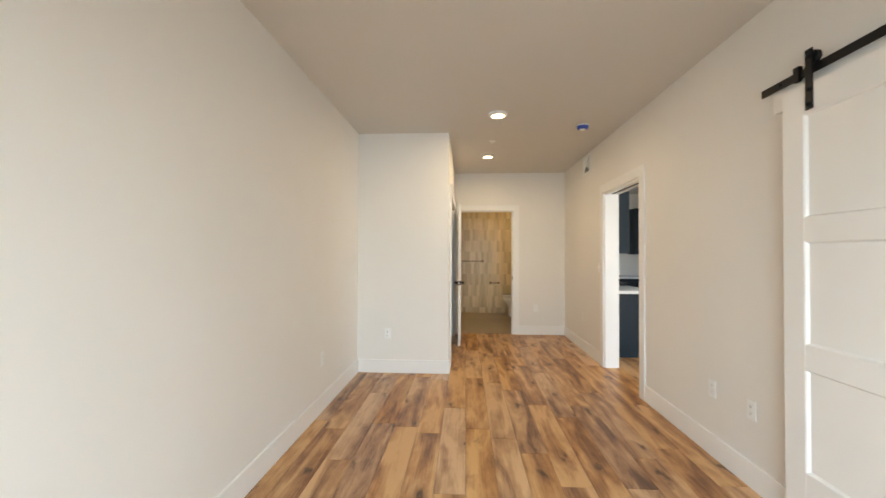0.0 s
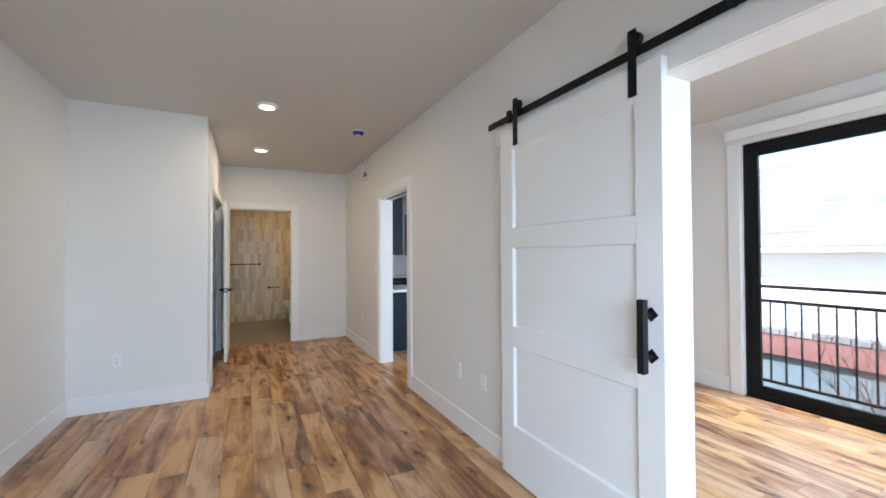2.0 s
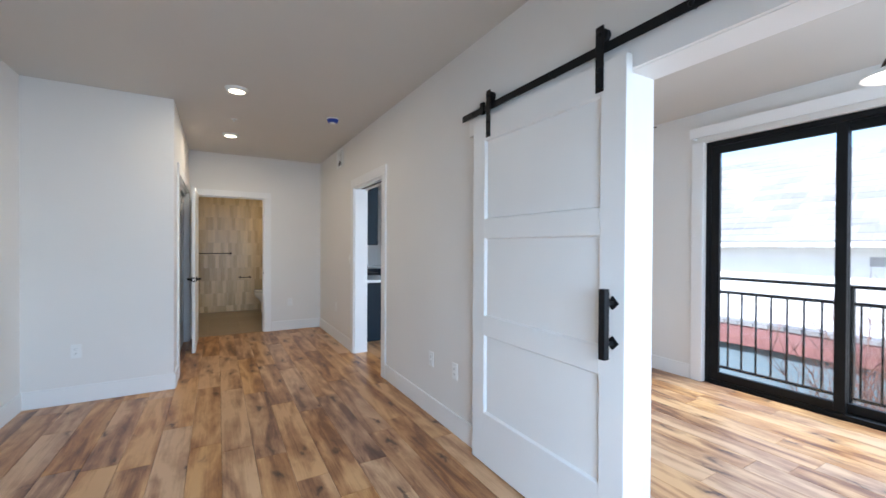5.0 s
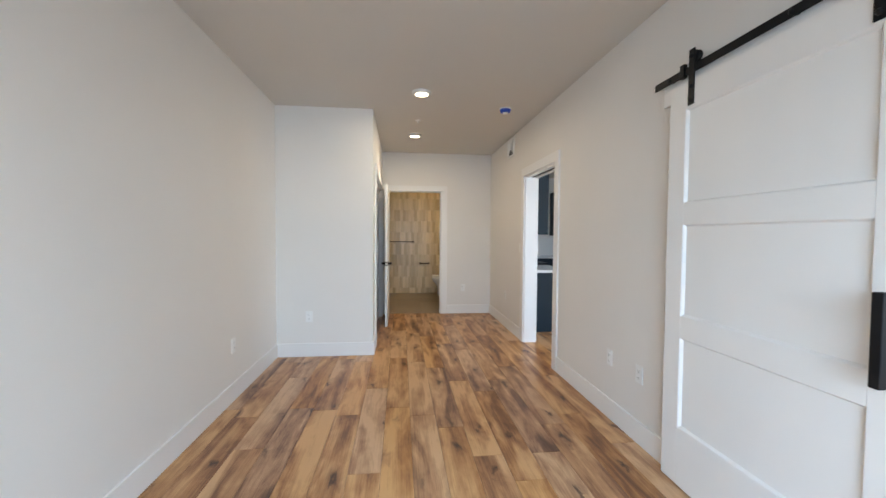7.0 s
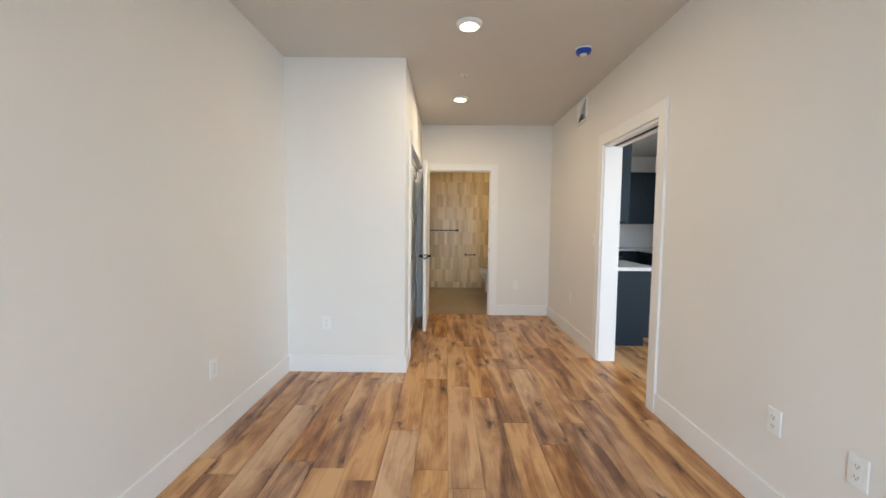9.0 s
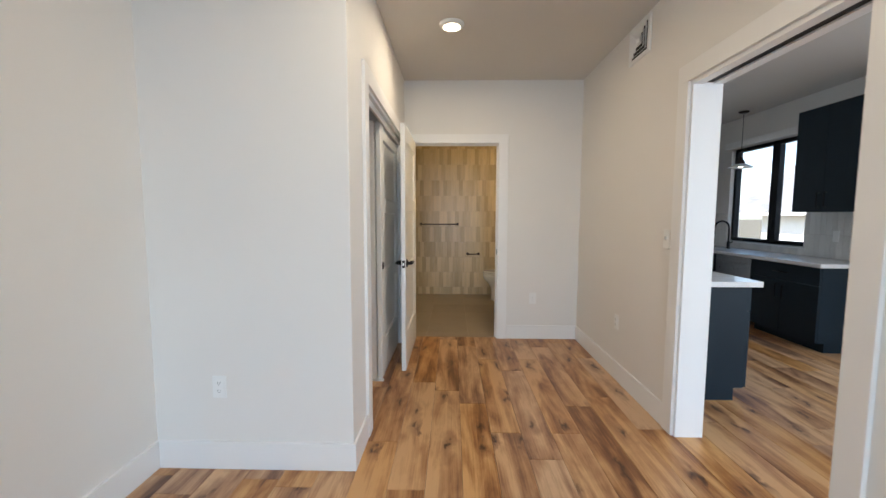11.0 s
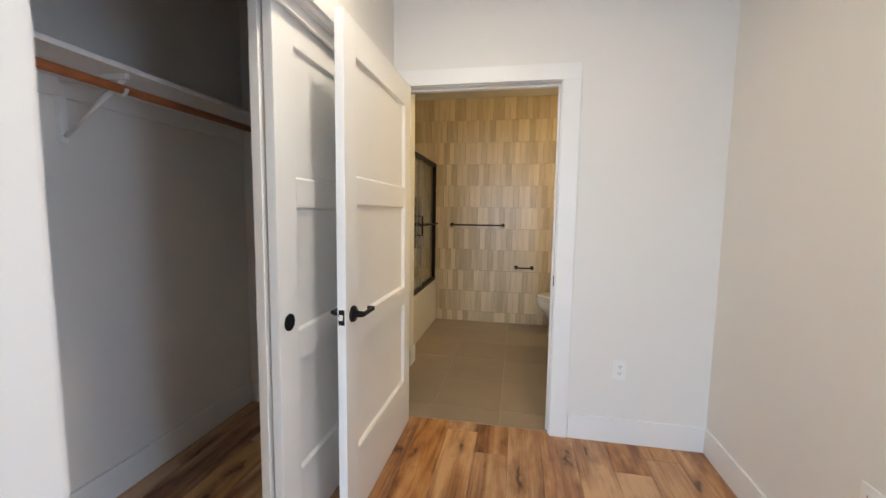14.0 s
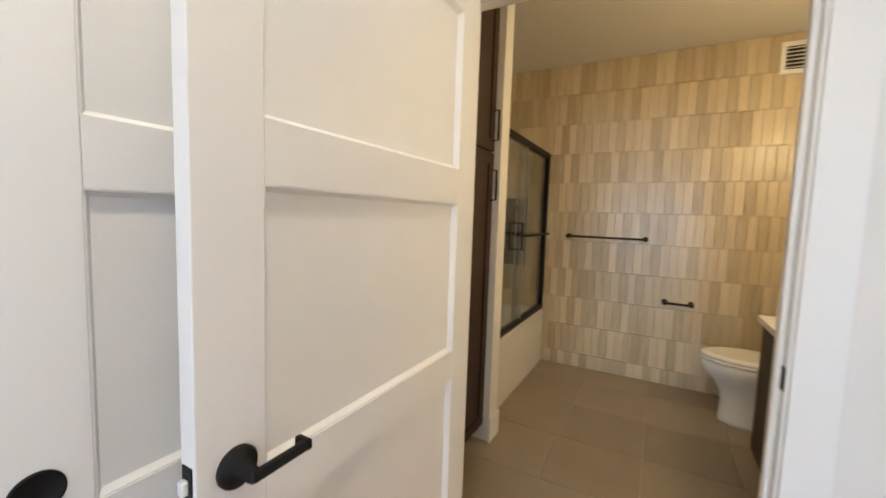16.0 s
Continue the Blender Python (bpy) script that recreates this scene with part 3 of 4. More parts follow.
# faces the room along -x: across runs along y
vent = thing("air_vent", "square white multi-cone air diffuser high on the wall", "air vent")
vent.matrix_basis = pose(XR, 5.72, 2.53, 0, 0, -90)
# dark sheet in place of a shaded duct behind the cones
part("backing", block(-0.12, 0.12, -0.0035, -0.0005, -0.10, 0.10), DARK, vent, "dark sheet for the shade inside the duct")
for q in ((-0.155, 0.155, -0.125, -0.098), (-0.155, 0.155, 0.098, 0.125), (-0.155, -0.122, -0.098, 0.098), (0.122, 0.155, -0.098, 0.098)):
    part("frame", block(q[0], q[1], -0.014, 0, q[2], q[3], 0.002), PLASTIC, vent)
for a in (0.117, 0.083, 0.049):
    b = bmesh.new()
    k = 0.8
    rings = [[b.verts.new((sx * w, d, sz * w * k)) for sx, sz in ((-1, -1), (1, -1), (1, 1), (-1, 1))] for w, d in ((a, -0.024), (a - 0.020, -0.006), (a - 0.022, -0.006), (a - 0.003, -0.0255))]
    for n in range(4):
        r0, r1 = rings[n], rings[(n + 1) % 4]
        for i in range(4):
            b.faces.new((r0[i], r0[(i + 1) % 4], r1[(i + 1) % 4], r1[i]))
    part("cone", b, PLASTIC, vent)
part("core", block(-0.02, 0.02, -0.022, -0.003, -0.016, 0.016, 0.002), PLASTIC, vent)
grille("exhaust_vent", "white exhaust grille high on the tiled wall", pose(1.245, YF, 2.355, 0, 0, 0), 0.27, 0.215, 6)


def outlet(m, label="white duplex outlet with cover plate"):
    o = thing("outlet", label, "outlet", group="outlets")
    o.matrix_basis = m
    pl = part("cover_plate", block(-0.036, 0.036, -0.006, 0, -0.058, 0.058, 0.003), PLASTIC, o)
    part("screw", turned([(0, 0), (0.003, 0), (0.002, 0.0012), (0, 0.0012)], 10, pose(0, -0.006, 0, 90, 0, 0)), PLASTIC, pl)
    for zz in (-0.020, 0.020):
        rc = part("receptacle", block(-0.017, 0.017, -0.0085, -0.0055, zz - 0.0145, zz + 0.0145, 0.002), PLASTIC, o)
        for xx, hh in ((-0.0065, 0.004), (0.0065, 0.0035)):
            part("slot", block(xx - 0.001, xx + 0.001, -0.0092, -0.0084, zz + 0.002 - hh, zz + 0.002 + hh), DARK, rc)
        part("ground_hole", turned([(0, 0), (0.0022, 0), (0.0022, 0.0007), (0, 0.0007)], 10, pose(0, -0.0085, zz - 0.008, 90, 0, 0)), DARK, rc)


EASTW, WESTW = -90, 90
outlet(pose(XR, 2.70, 0.442, 0, 0, EASTW))
outlet(pose(XR, 3.057, 0.442, 0, 0, EASTW), "white outlet with rocker on the wall beside the barn door")
outlet(pose(XR, 5.932, 0.46, 0, 0, EASTW))
outlet(pose(1.267, YH, 0.434, 0, 0, 0), "white duplex outlet beside the bathroom door")
outlet(pose(-0.761, YC, 0.434, 0, 0, 0), "white duplex outlet on the closet end wall")
outlet(pose(XL, 3.616, 0.436, 0, 0, WESTW), "white duplex outlet on the long bedroom wall")
sw = thing("light_switch", "white toggle light switch beside the kitchen opening", "light switch")
sw.matrix_basis = pose(XR, 5.252, 1.164, 0, 0, -90)
part("cover_plate", block(-0.036, 0.036, -0.006, 0, -0.058, 0.058, 0.003), PLASTIC, sw)
part("toggle", block(-0.005, 0.005, -0.018, -0.005, -0.004, 0.016, 0.002), PLASTIC, sw)

# ---- closet ----
sh = thing("closet_shelf", "white painted closet shelf on the back wall", "shelf")
part("board", block(XL + 0.001, -0.745, YC + 0.121, YH - 0.001, 1.812, 1.832, 0.002), TRIM, sh)
part("cleat", block(XL + 0.0005, XL + 0.019, YC + 0.121, YH - 0.001, 1.74, 1.812), TRIM, sh)
part("side_cleat", block(XL + 0.019, -0.76, YH - 0.019, YH - 0.0005, 1.70, 1.812), TRIM, sh)
br = part("bracket", block(XL + 0.019, -0.77, 5.872, 5.890, 1.792, 1.812, 0.002), PLASTIC, sh, "white metal shelf bracket")
part("arm", tube([(XL + 0.022, 5.881, 1.59), (-0.79, 5.881, 1.79)], 0.009, 8), PLASTIC, br)
part("plate", block(XL + 0.0005, XL + 0.024, 5.869, 5.893, 1.565, 1.74, 0.002), PLASTIC, br)
part("rod_hook", tube([(-0.80 + 0.024 * math.cos(a), 5.881, 1.758 + 0.024 * math.sin(a)) for a in [radians(d) for d in range(100, 361, 26)]], 0.007, 8), PLASTIC, br)
rod = thing("closet_rod", "reddish wooden closet rod under the shelf", "closet rod")
part("rod", tube([(-0.80, YC + 0.122, 1.758), (-0.80, YH - 0.020, 1.758)], 0.0165, 20), DOWEL, rod)
for yy in (YC + 0.122, YH - 0.032):
    part("socket", turned([(0, 0), (0.028, 0), (0.028, 0.012), (0, 0.012)], 24, pose(-0.80, yy, 1.758, -90, 0, 0)), PLASTIC, rod)

# ---- bathroom ----
cab = thing("linen_cabinet", "tall dark walnut linen cabinet with black handles", "cabinet")
part("body", block(XL + 0.01, -0.262, 7.075, 7.762, 0.10, 2.55), WALNUT, cab)
part("toe_kick", block(XL + 0.01, -0.32, 7.08, 7.758, 0.0, 0.10), WALNUT, cab)
for z0, z1, hz in ((0.105, 1.655, 1.48), (1.665, 2.545, 1.80)):
    dr = part("door", block(-0.255, -0.247, 7.079, 7.758, z0, z1), WALNUT, cab)
    for q in ((7.079, 7.139, z0, z1), (7.698, 7.758, z0, z1), (7.139, 7.698, z0, z0 + 0.06), (7.139, 7.698, z1 - 0.06, z1)):
        part("frame_rail", block(-0.2468, -0.236, q[0], q[1], q[2], q[3], 0.001), WALNUT, dr)
    part("handle", tube([(-0.236, 7.728, hz - 0.08), (-0.205, 7.728, hz - 0.08), (-0.205, 7.728, hz + 0.08), (-0.236, 7.728, hz + 0.08)], 0.006, 8), BLACK, dr, "black bar handle")

tub = thing("bathtub", "white alcove bathtub with flat apron", "bathtub")
part("apron", block(-0.315, -0.29, 7.887, YF - 0.003, 0, 0.472, 0.006), ACRYLIC, tub)
b = bmesh.new()
rings = []
for x0, x1, y0, y1, z in ((XL + 0.004, -0.29, 7.887, YF - 0.003, 0.472), (XL + 0.004, -0.29, 7.887, YF - 0.003, 0.492), (XL + 0.07, -0.37, 7.97, YF - 0.09, 0.492), (XL + 0.16, -0.45, 8.10, YF - 0.17, 0.14)):
    rings.append([b.verts.new(v) for v in ((x0, y0, z), (x1, y0, z), (x1, y1, z), (x0, y1, z))])
for r0, r1 in zip(rings, rings[1:]):
    for k in range(4):
        b.faces.new((r0[k], r0[(k + 1) % 4], r1[(k + 1) % 4], r1[k]))
b.faces.new(rings[-1])
bmesh.ops.bevel(b, geom=[e for e in b.edges if min(v.co.z for v in e.verts) < 0.3 or abs(e.verts[0].co.z - 0.492) < 0.001], offset=0.02, segments=3, affect="EDGES")
part("basin", b, ACRYLIC, tub)

enc = thing("shower_door", "black framed sliding glass shower door on the tub", "shower door")
part("bottom_track", block(-0.345, -0.300, 7.887, YF - 0.001, 0.493, 0.525, 0.002), BLACK, enc)
part("top_track", block(-0.345, -0.300, 7.887, YF - 0.001, 1.845, 1.885, 0.002), BLACK, enc)
part("side_post", block(-0.340, -0.303, YF - 0.028, YF - 0.001, 0.525, 1.845, 0.002), BLACK, enc)
part("side_post", block(-0.340, -0.303, 7.887, 7.912, 0.525, 1.845, 0.002), BLACK, enc)
for x, y0, y1 in ((-0.334, 8.50, YF - 0.03), (-0.312, 7.914, 8.62)):
    gp = part("glass_panel", block(x - 0.003, x + 0.003, y0, y1, 0.527, 1.843), SHOWERGLASS, enc, "clear glass panel")
    gp.visible_shadow = False
    part("edge_strip", block(x - 0.005, x + 0.005, y0 - 0.008 if y0 > 8 else y1, y0 if y0 > 8 else y1 + 0.008, 0.527, 1.843), STEEL, gp, "slim metal edge strip")
tw = part("towel_rail", tube([(-0.312, 8.52, 1.178), (-0.262, 8.52, 1.178), (-0.262, 9.20, 1.178), (-0.312, 9.20, 1.178)], 0.008, 10), BLACK, enc)
hn = part("handle", tube([(-0.309, 8.43, 1.08), (-0.262, 8.43, 1.08), (-0.262, 8.43, 1.27), (-0.309, 8.43, 1.27)], 0.009, 10), BLACK, enc, "black loop handle")
# unidentified black rectangle, built as a rimmed plate proud of the tiles
dark_panel = thing("shower_panel", "black rectangular panel with a raised rim on the shower wall", "shower niche")
part("back_plate", block(-0.74, -0.50, YF - 0.004, YF - 0.0005, 0.88, 1.48), FRAME, dark_panel)
for q in ((-0.75, -0.49, 0.87, 0.885), (-0.75, -0.49, 1.475, 1.49), (-0.75, -0.735, 0.885, 1.475), (-0.505, -0.49, 0.885, 1.475)):
    part("rim", block(q[0], q[1], YF - 0.014, YF - 0.0005, q[2], q[3]), BLACK, dark_panel)


def wall_bar(name, label, x0, x1, z):
    t = thing(name, label, "bathroom rail")
    part("bar", tube([(x0, YF - 0.07, z), (x1, YF - 0.07, z)], 0.009, 14), BRONZE, t)
    for x in (x0, x1):
        part("post", turned([(0, 0), (0.021, 0), (0.021, 0.006), (0.012, 0.012), (0.010, 0.055), (0.016, 0.062), (0.016, 0.082), (0, 0.086)], 24, pose(x, YF, z, 90, 0, 0)), BRONZE, t)


wall_bar("towel_bar", "dark bronze towel bar on the tiled wall", -0.10, 0.50, 1.167)
wall_bar("paper_holder", "dark bronze toilet paper bar on the tiled wall", 0.668, 0.848, 0.680)


def oval(bm, prof, segs=36):
    """Stacked ovals: (centre x, half length, half width, height)."""
    rings = []
    for cx, a, w, z in prof:
        ring = []
        for k in range(segs):
            t = 2 * math.pi * k / segs
            c = math.cos(t)
            ring.append(bm.verts.new((cx + a * c * (1.0 if c < 0 else 0.9), w * math.sin(t) * (1 if c < 0 else 1.0), z)))
        rings.append(ring)
    for r0, r1 in zip(rings, rings[1:]):
        for k in range(segs):
            f = bm.faces.new((r0[k], r0[(k + 1) % segs], r1[(k + 1) % segs], r1[k]))
            f.smooth = True
    bm.faces.new(rings[0])
    bm.faces.new(rings[-1])
    return bm


wc = thing("toilet", "white ceramic toilet with closed lid", "toilet", (0, 8.86, 0))
part("bowl", oval(bmesh.new(), ((1.28, 0.262, 0.125, 0.0), (1.28, 0.260, 0.124, 0.03), (1.275, 0.250, 0.118, 0.14), (1.26, 0.248, 0.120, 0.21), (1.22, 0.258, 0.148, 0.28), (1.18, 0.268, 0.176, 0.33), (1.17, 0.277, 0.184, 0.385), (1.17, 0.272, 0.18, 0.412))), CERAMIC, wc)
part("seat", oval(bmesh.new(), ((1.17, 0.276, 0.184, 0.415), (1.17, 0.282, 0.19, 0.422), (1.17, 0.280, 0.188, 0.434))), CERAMIC, wc)
part("lid", oval(bmesh.new(), ((1.17, 0.272, 0.182, 0.437), (1.17, 0.279, 0.188, 0.443), (1.17, 0.274, 0.183, 0.455), (1.17, 0.24, 0.15, 0.461))), CERAMIC, wc)
part("tank", block(1.49, 1.72, -0.20, 0.20, 0.39, 0.74, 0.02), CERAMIC, wc)
part("tank_lid", block(1.48, 1.728, -0.21, 0.21, 0.742, 0.775, 0.01), CERAMIC, wc)
part("pedestal_back", block(1.38, 1.66, -0.11, 0.11, 0.0, 0.39, 0.03), CERAMIC, wc)

van = thing("vanity", "dark walnut vanity cabinet with two doors", "cabinet")
part("body", block(1.125, XR - 0.002, 7.25, 8.315, 0.09, 0.80), WALNUT, van)
part("toe_kick", block(1.19, XR - 0.002, 7.26, 8.305, 0.0, 0.09), WALNUT, van)
for y0, y1 in ((7.255, 7.78), (7.785, 8.31)):
    dr = part("door", block(1.107, 1.124, y0, y1, 0.10, 0.79, 0.002), WALNUT, van)
    part("handle", tube([(1.107, y1 - 0.04 if y0 < 7.5 else y0 + 0.04, 0.56), (1.08, y1 - 0.04 if y0 < 7.5 else y0 + 0.04, 0.56), (1.08, y1 - 0.04 if y0 < 7.5 else y0 + 0.04, 0.70), (1.107, y1 - 0.04 if y0 < 7.5 else y0 + 0.04, 0.70)], 0.006, 8), BLACK, dr)
vt = thing("bathroom_countertop", "white quartz vanity top", "countertop")
part("slab", block(1.085, XR - 0.002, 7.24, 8.33, 0.80, 0.832, 0.003), QUARTZ, vt)

vl = thing("vanity_light", "dark bronze two-lamp wall light above the vanity", "wall light")
part("backplate", block(XR - 0.022, XR - 0.0005, 7.45, 8.10, 2.08, 2.16, 0.004), BRONZE, vl)
for ly in (7.55, 8.0):
    part("arm", tube([(XR - 0.02, ly, 2.12), (1.60, ly, 2.13), (1.56, ly, 2.10)], 0.008, 8), BRONZE, vl)
    part("socket", turned([(0, 2.105), (0.02, 2.10), (0.026, 2.07), (0, 2.07)], 20, pose(1.56, ly, 0)), BRONZE, vl)

# ---- living space ----
sl = thing("sliding_door", "black framed two-panel sliding glass patio door", "sliding door", kind="structure")
X0, X1 = XO + 0.045, XO + 0.155
for q in ((0.502, 0.545, 0, 2.373), (2.375, 2.418, 0, 2.373), (0.545, 2.375, 2.325, 2.373), (0.545, 2.375, -0.01, 0.035)):
    part("outer_frame", block(X0, X1, q[0], q[1], q[2], q[3], 0.003), FRAME, sl)
for xa, xb, y0, y1, nm in ((X0 + 0.008, X0 + 0.046, 1.405, 2.372, "fixed"), (X0 + 0.056, X0 + 0.094, 0.548, 1.475, "sliding")):
    leaf = part("door_leaf", block(xa, xb, y0, y0 + 0.07, 0.038, 2.322, 0.003), FRAME, sl)
    part("leaf_stile", block(xa, xb, y1 - 0.07, y1, 0.038, 2.322, 0.003), FRAME, leaf)
    part("leaf_rail", block(xa, xb, y0 + 0.07, y1 - 0.07, 0.038, 0.115, 0.003), FRAME, leaf)
    part("leaf_rail", block(xa, xb, y0 + 0.07, y1 - 0.07, 2.25, 2.322, 0.003), FRAME, leaf)
    g = part("glass_pane", block((xa + xb) / 2 - 0.003, (xa + xb) / 2 + 0.003, y0 + 0.07, y1 - 0.07, 0.115, 2.25), GLASS, leaf)
    g.visible_shadow = False
part("latch_handle", block(X0 - 0.012, X0 + 0.008, 2.318, 2.352, 1.0, 1.12, 0.004), FRAME, sl)
casing("trim_sliding_door", "flat white painted casing beside the patio door", ((XO - C, XO, 2.42, 2.525, 0, 2.375), (XO - C, XO, 0.395, 0.50, 0, 2.375)))
bh = thing("blind_headrail", "white valance of vertical blinds above the patio door", "blind valance")
part("valance", block(4.352, 4.366, 0.36, 2.505, 2.405, 2.505, 0.002), TRIM, bh)
part("return", block(4.366, XO - 0.001, 2.489, 2.503, 2.405, 2.505, 0.002), TRIM, bh)
part("track", block(4.38, 4.43, 0.37, 2.48, 2.44, 2.47, 0.002), PLASTIC, bh)
vb = thing("vertical_blind", "stack of white vertical blind slats drawn open", "blind")
for k in range(20):
    s = block(-0.044, 0.044, -0.0012, 0.0012, 0.02, 2.438)
    s.transform(pose(4.405, 0.500 + k * 0.0165, 0, 0, 0, 72))
    part("slat", s, PLASTIC, vb)
# lathed pendants


def pendant(x, y, z, ceiling_z, label, k=1.0):
    p = thing("pendant_lamp", label, "pendant lamp", (x, y, 0), "pendant lamps")
    part("canopy", turned([(0, ceiling_z), (0.06, ceiling_z), (0.06, ceiling_z - 0.012), (0.045, ceiling_z - 0.022), (0, ceiling_z - 0.024)], 28), BRONZE, p)
    part("cord", tube([(0, 0, ceiling_z - 0.02), (0.002, 0, (ceiling_z + z) / 2), (0, 0, z + 0.14)], 0.0035, 8), BLACK, p)
    part("socket", turned([(0, z + 0.145), (0.022, z + 0.142), (0.024, z + 0.105), (0.030, z + 0.10), (0.046, z + 0.075), (0.055, z + 0.045), (0.0, z + 0.045)], 28), BRONZE, p, "dark bronze socket cup")
    part("shade", turned([(0.050, z + 0.048), (0.075 * k, z + 0.036), (0.135 * k, z + 0.006), (0.139 * k, z - 0.003), (0.136 * k, z - 0.004), (0.072 * k, z + 0.030), (0.048, z + 0.044)], 44), PLASTIC, p, "shallow white enamel shade")
    part("bulb", turned([(0.0, z - 0.002), (0.022, z + 0.004), (0.030, z + 0.022), (0.022, z + 0.042), (0.0, z + 0.046)], 20), BULB, p, "glowing bulb")


pendant(3.026, 0.864, 2.146, CE, "shallow white shade pendant on a black cord, lit", 0.9)
pendant(4.229, 8.186, 1.95, CE, "shallow white shade pendant above the sink")
fan = thing("ceiling_fan", "ceiling fan with brown wooden blades", "ceiling fan", (3.64, 3.06, CE))
part("rod", turned([(0, 0), (0.06, 0), (0.055, -0.03), (0.013, -0.04), (0.013, -0.22), (0, -0.22)], 24), BRONZE, fan)
part("motor", turned([(0, -0.21), (0.07, -0.215), (0.10, -0.24), (0.10, -0.29), (0.06, -0.32), (0, -0.325)], 28), BRONZE, fan)
for k in range(4):
    s = block(0.09, 0.62, -0.062, 0.062, -0.004, 0.004, 0.003)
    s.transform(pose(0, 0, -0.27, 0, 0, 90 * k) @ pose(0, 0, 0, 10, 0, 0))
    part("blade", s, WALNUT, fan)

# ---- kitchen ----


def base_unit(m, w, d, label, doors=2, drawer=False):
    """Base cabinet in its own axes: front faces -y at y 0, x along the run."""
    u = thing("base_cabinet", label, "cabinet", group="navy base cabinets")
    u.matrix_basis = m
    part("carcass", block(0, w, 0.022, d, 0.09, 0.819), NAVY, u)
    part("toe_kick", block(0, w, 0.085, d, 0, 0.09), NAVY, u)
    top = 0.64 if drawer else 0.812
    dw = w / doors
    for k in range(doors):
        dr = part("door", block(k * dw + 0.002, (k + 1) * dw - 0.002, 0.0, 0.020, 0.095, top, 0.001), NAVY, u)
        hx = (k + 1) * dw - 0.045 if k % 2 == 0 else k * dw + 0.045
        part("handle", tube([(hx, 0, top - 0.05), (hx, -0.028, top - 0.05), (hx, -0.028, top - 0.19), (hx, 0, top - 0.19)], 0.006, 8), BLACK, dr, "black bar handle")
    if drawer:
        dr = part("drawer", block(0.002, w - 0.002, 0.0, 0.020, top + 0.005, 0.812, 0.001), NAVY, u)
        part("handle", tube([(w / 2 - 0.08, 0, 0.73), (w / 2 - 0.08, -0.028, 0.73), (w / 2 + 0.08, -0.028, 0.73), (w / 2 + 0.08, 0, 0.73)], 0.006, 8), BLACK, dr)
    return u


def upper_unit(m, w, d, z0, z1, label, doors=2):
    u = thing("wall_cabinet", label, "cabinet", group="navy wall cabinets")
    u.matrix_basis = m
    part("carcass", block(0, w, 0.022, d, z0, z1), NAVY, u)
    dw = w / doors
    for k in range(doors):
        dr = part("door", block(k * dw + 0.002, (k + 1) * dw - 0.002, 0, 0.020, z0, z1, 0.001), NAVY, u)
        hx = (k + 1) * dw - 0.04 if k % 2 == 0 else k * dw + 0.04
        part("handle", tube([(hx, 0, z0 + 0.05), (hx, -0.028, z0 + 0.05), (hx, -0.028, z0 + 0.19), (hx, 0, z0 + 0.19)], 0.006, 8), BLACK, dr, "black bar handle")
    return u


# window side: front faces -x, run goes towards smaller y
base_unit(pose(3.88, 7.42, 0, 0, 0, -90), 0.86, XO - 3.882, "navy two-door base cabinet with a drawer at the run's end", 2, True)
base_unit(pose(3.88, 8.74, 0, 0, 0, -90), 0.71, XO - 3.882, "navy two-door sink cabinet under the window", 2)
dish = thing("dishwasher", "stainless steel dishwasher between navy cabinets", "dishwasher")
part("body", block(3.90, XO - 0.004, 7.425, 8.025, 0.09, 0.818), DARK, dish)
part("front_panel", block(3.876, 3.898, 7.428, 8.022, 0.11, 0.812, 0.003), STEEL, dish)
part("handle", tube([(3.876, 7.48, 0.74), (3.845, 7.48, 0.74), (3.845, 7.97, 0.74), (3.876, 7.97, 0.74)], 0.008, 10), STEEL, dish)
base_unit(pose(3.20, 8.762, 0, 0, 0, 0), 1.245, 0.595, "navy base cabinet on the kitchen end wall", 3)
ct = thing("countertop", "white quartz countertop along the window wall", "countertop")
part("slab", block(3.852, XO - 0.002, 6.53, 9.355, 0.822, 0.86, 0.003), QUARTZ, ct)
ct = thing("countertop", "white quartz countertop on the end wall", "countertop")
part("slab", block(3.19, 3.850, 8.735, 9.355, 0.822, 0.86, 0.003), QUARTZ, ct)
upper_unit(pose(4.10, 7.19, 0, 0, 0, -90), 0.70, XO - 4.102, 1.352, 2.40, "tall navy two-door wall cabinet beside the window")
upper_unit(pose(3.72, 9.0, 0, 0, 0, 0), 0.72, 0.355, 1.33, 2.32, "navy wall cabinet on the end wall")
# bedroom side run
base_unit(pose(2.50, 5.555, 0, 0, 0, 90), 0.80, 0.598, "navy base cabinet with end panel by the opening", 2, True)
upper_unit(pose(2.26, 5.66, 0, 0, 0, 90), 0.70, 0.355, 1.34, 2.40, "navy wall cabinet near the opening")
ct = thing("countertop", "white quartz countertop beside the opening", "countertop")
part("slab", block(XK + 0.001, 2.535, 5.50, 6.375, 0.822, 0.86, 0.003), QUARTZ, ct)
rg = thing("range", "black slide-in kitchen range", "range")
part("body", block(XK + 0.005, 2.52, 6.38, 7.135, 0.0, 0.868, 0.004), FRAME, rg)
part("cooktop", block(XK + 0.004, 2.545, 6.379, 7.136, 0.869, 0.895, 0.004), BLACK, rg)
part("oven_handle", tube([(2.52, 6.45, 0.72), (2.57, 6.45, 0.72), (2.57, 7.06, 0.72), (2.52, 7.06, 0.72)], 0.011, 10), STEEL, rg)
base_unit(pose(2.50, 7.14, 0, 0, 0, 90), 0.90, 0.598, "navy base cabinet beyond the range", 2)
ct = thing("countertop", "white quartz countertop beyond the range", "countertop")
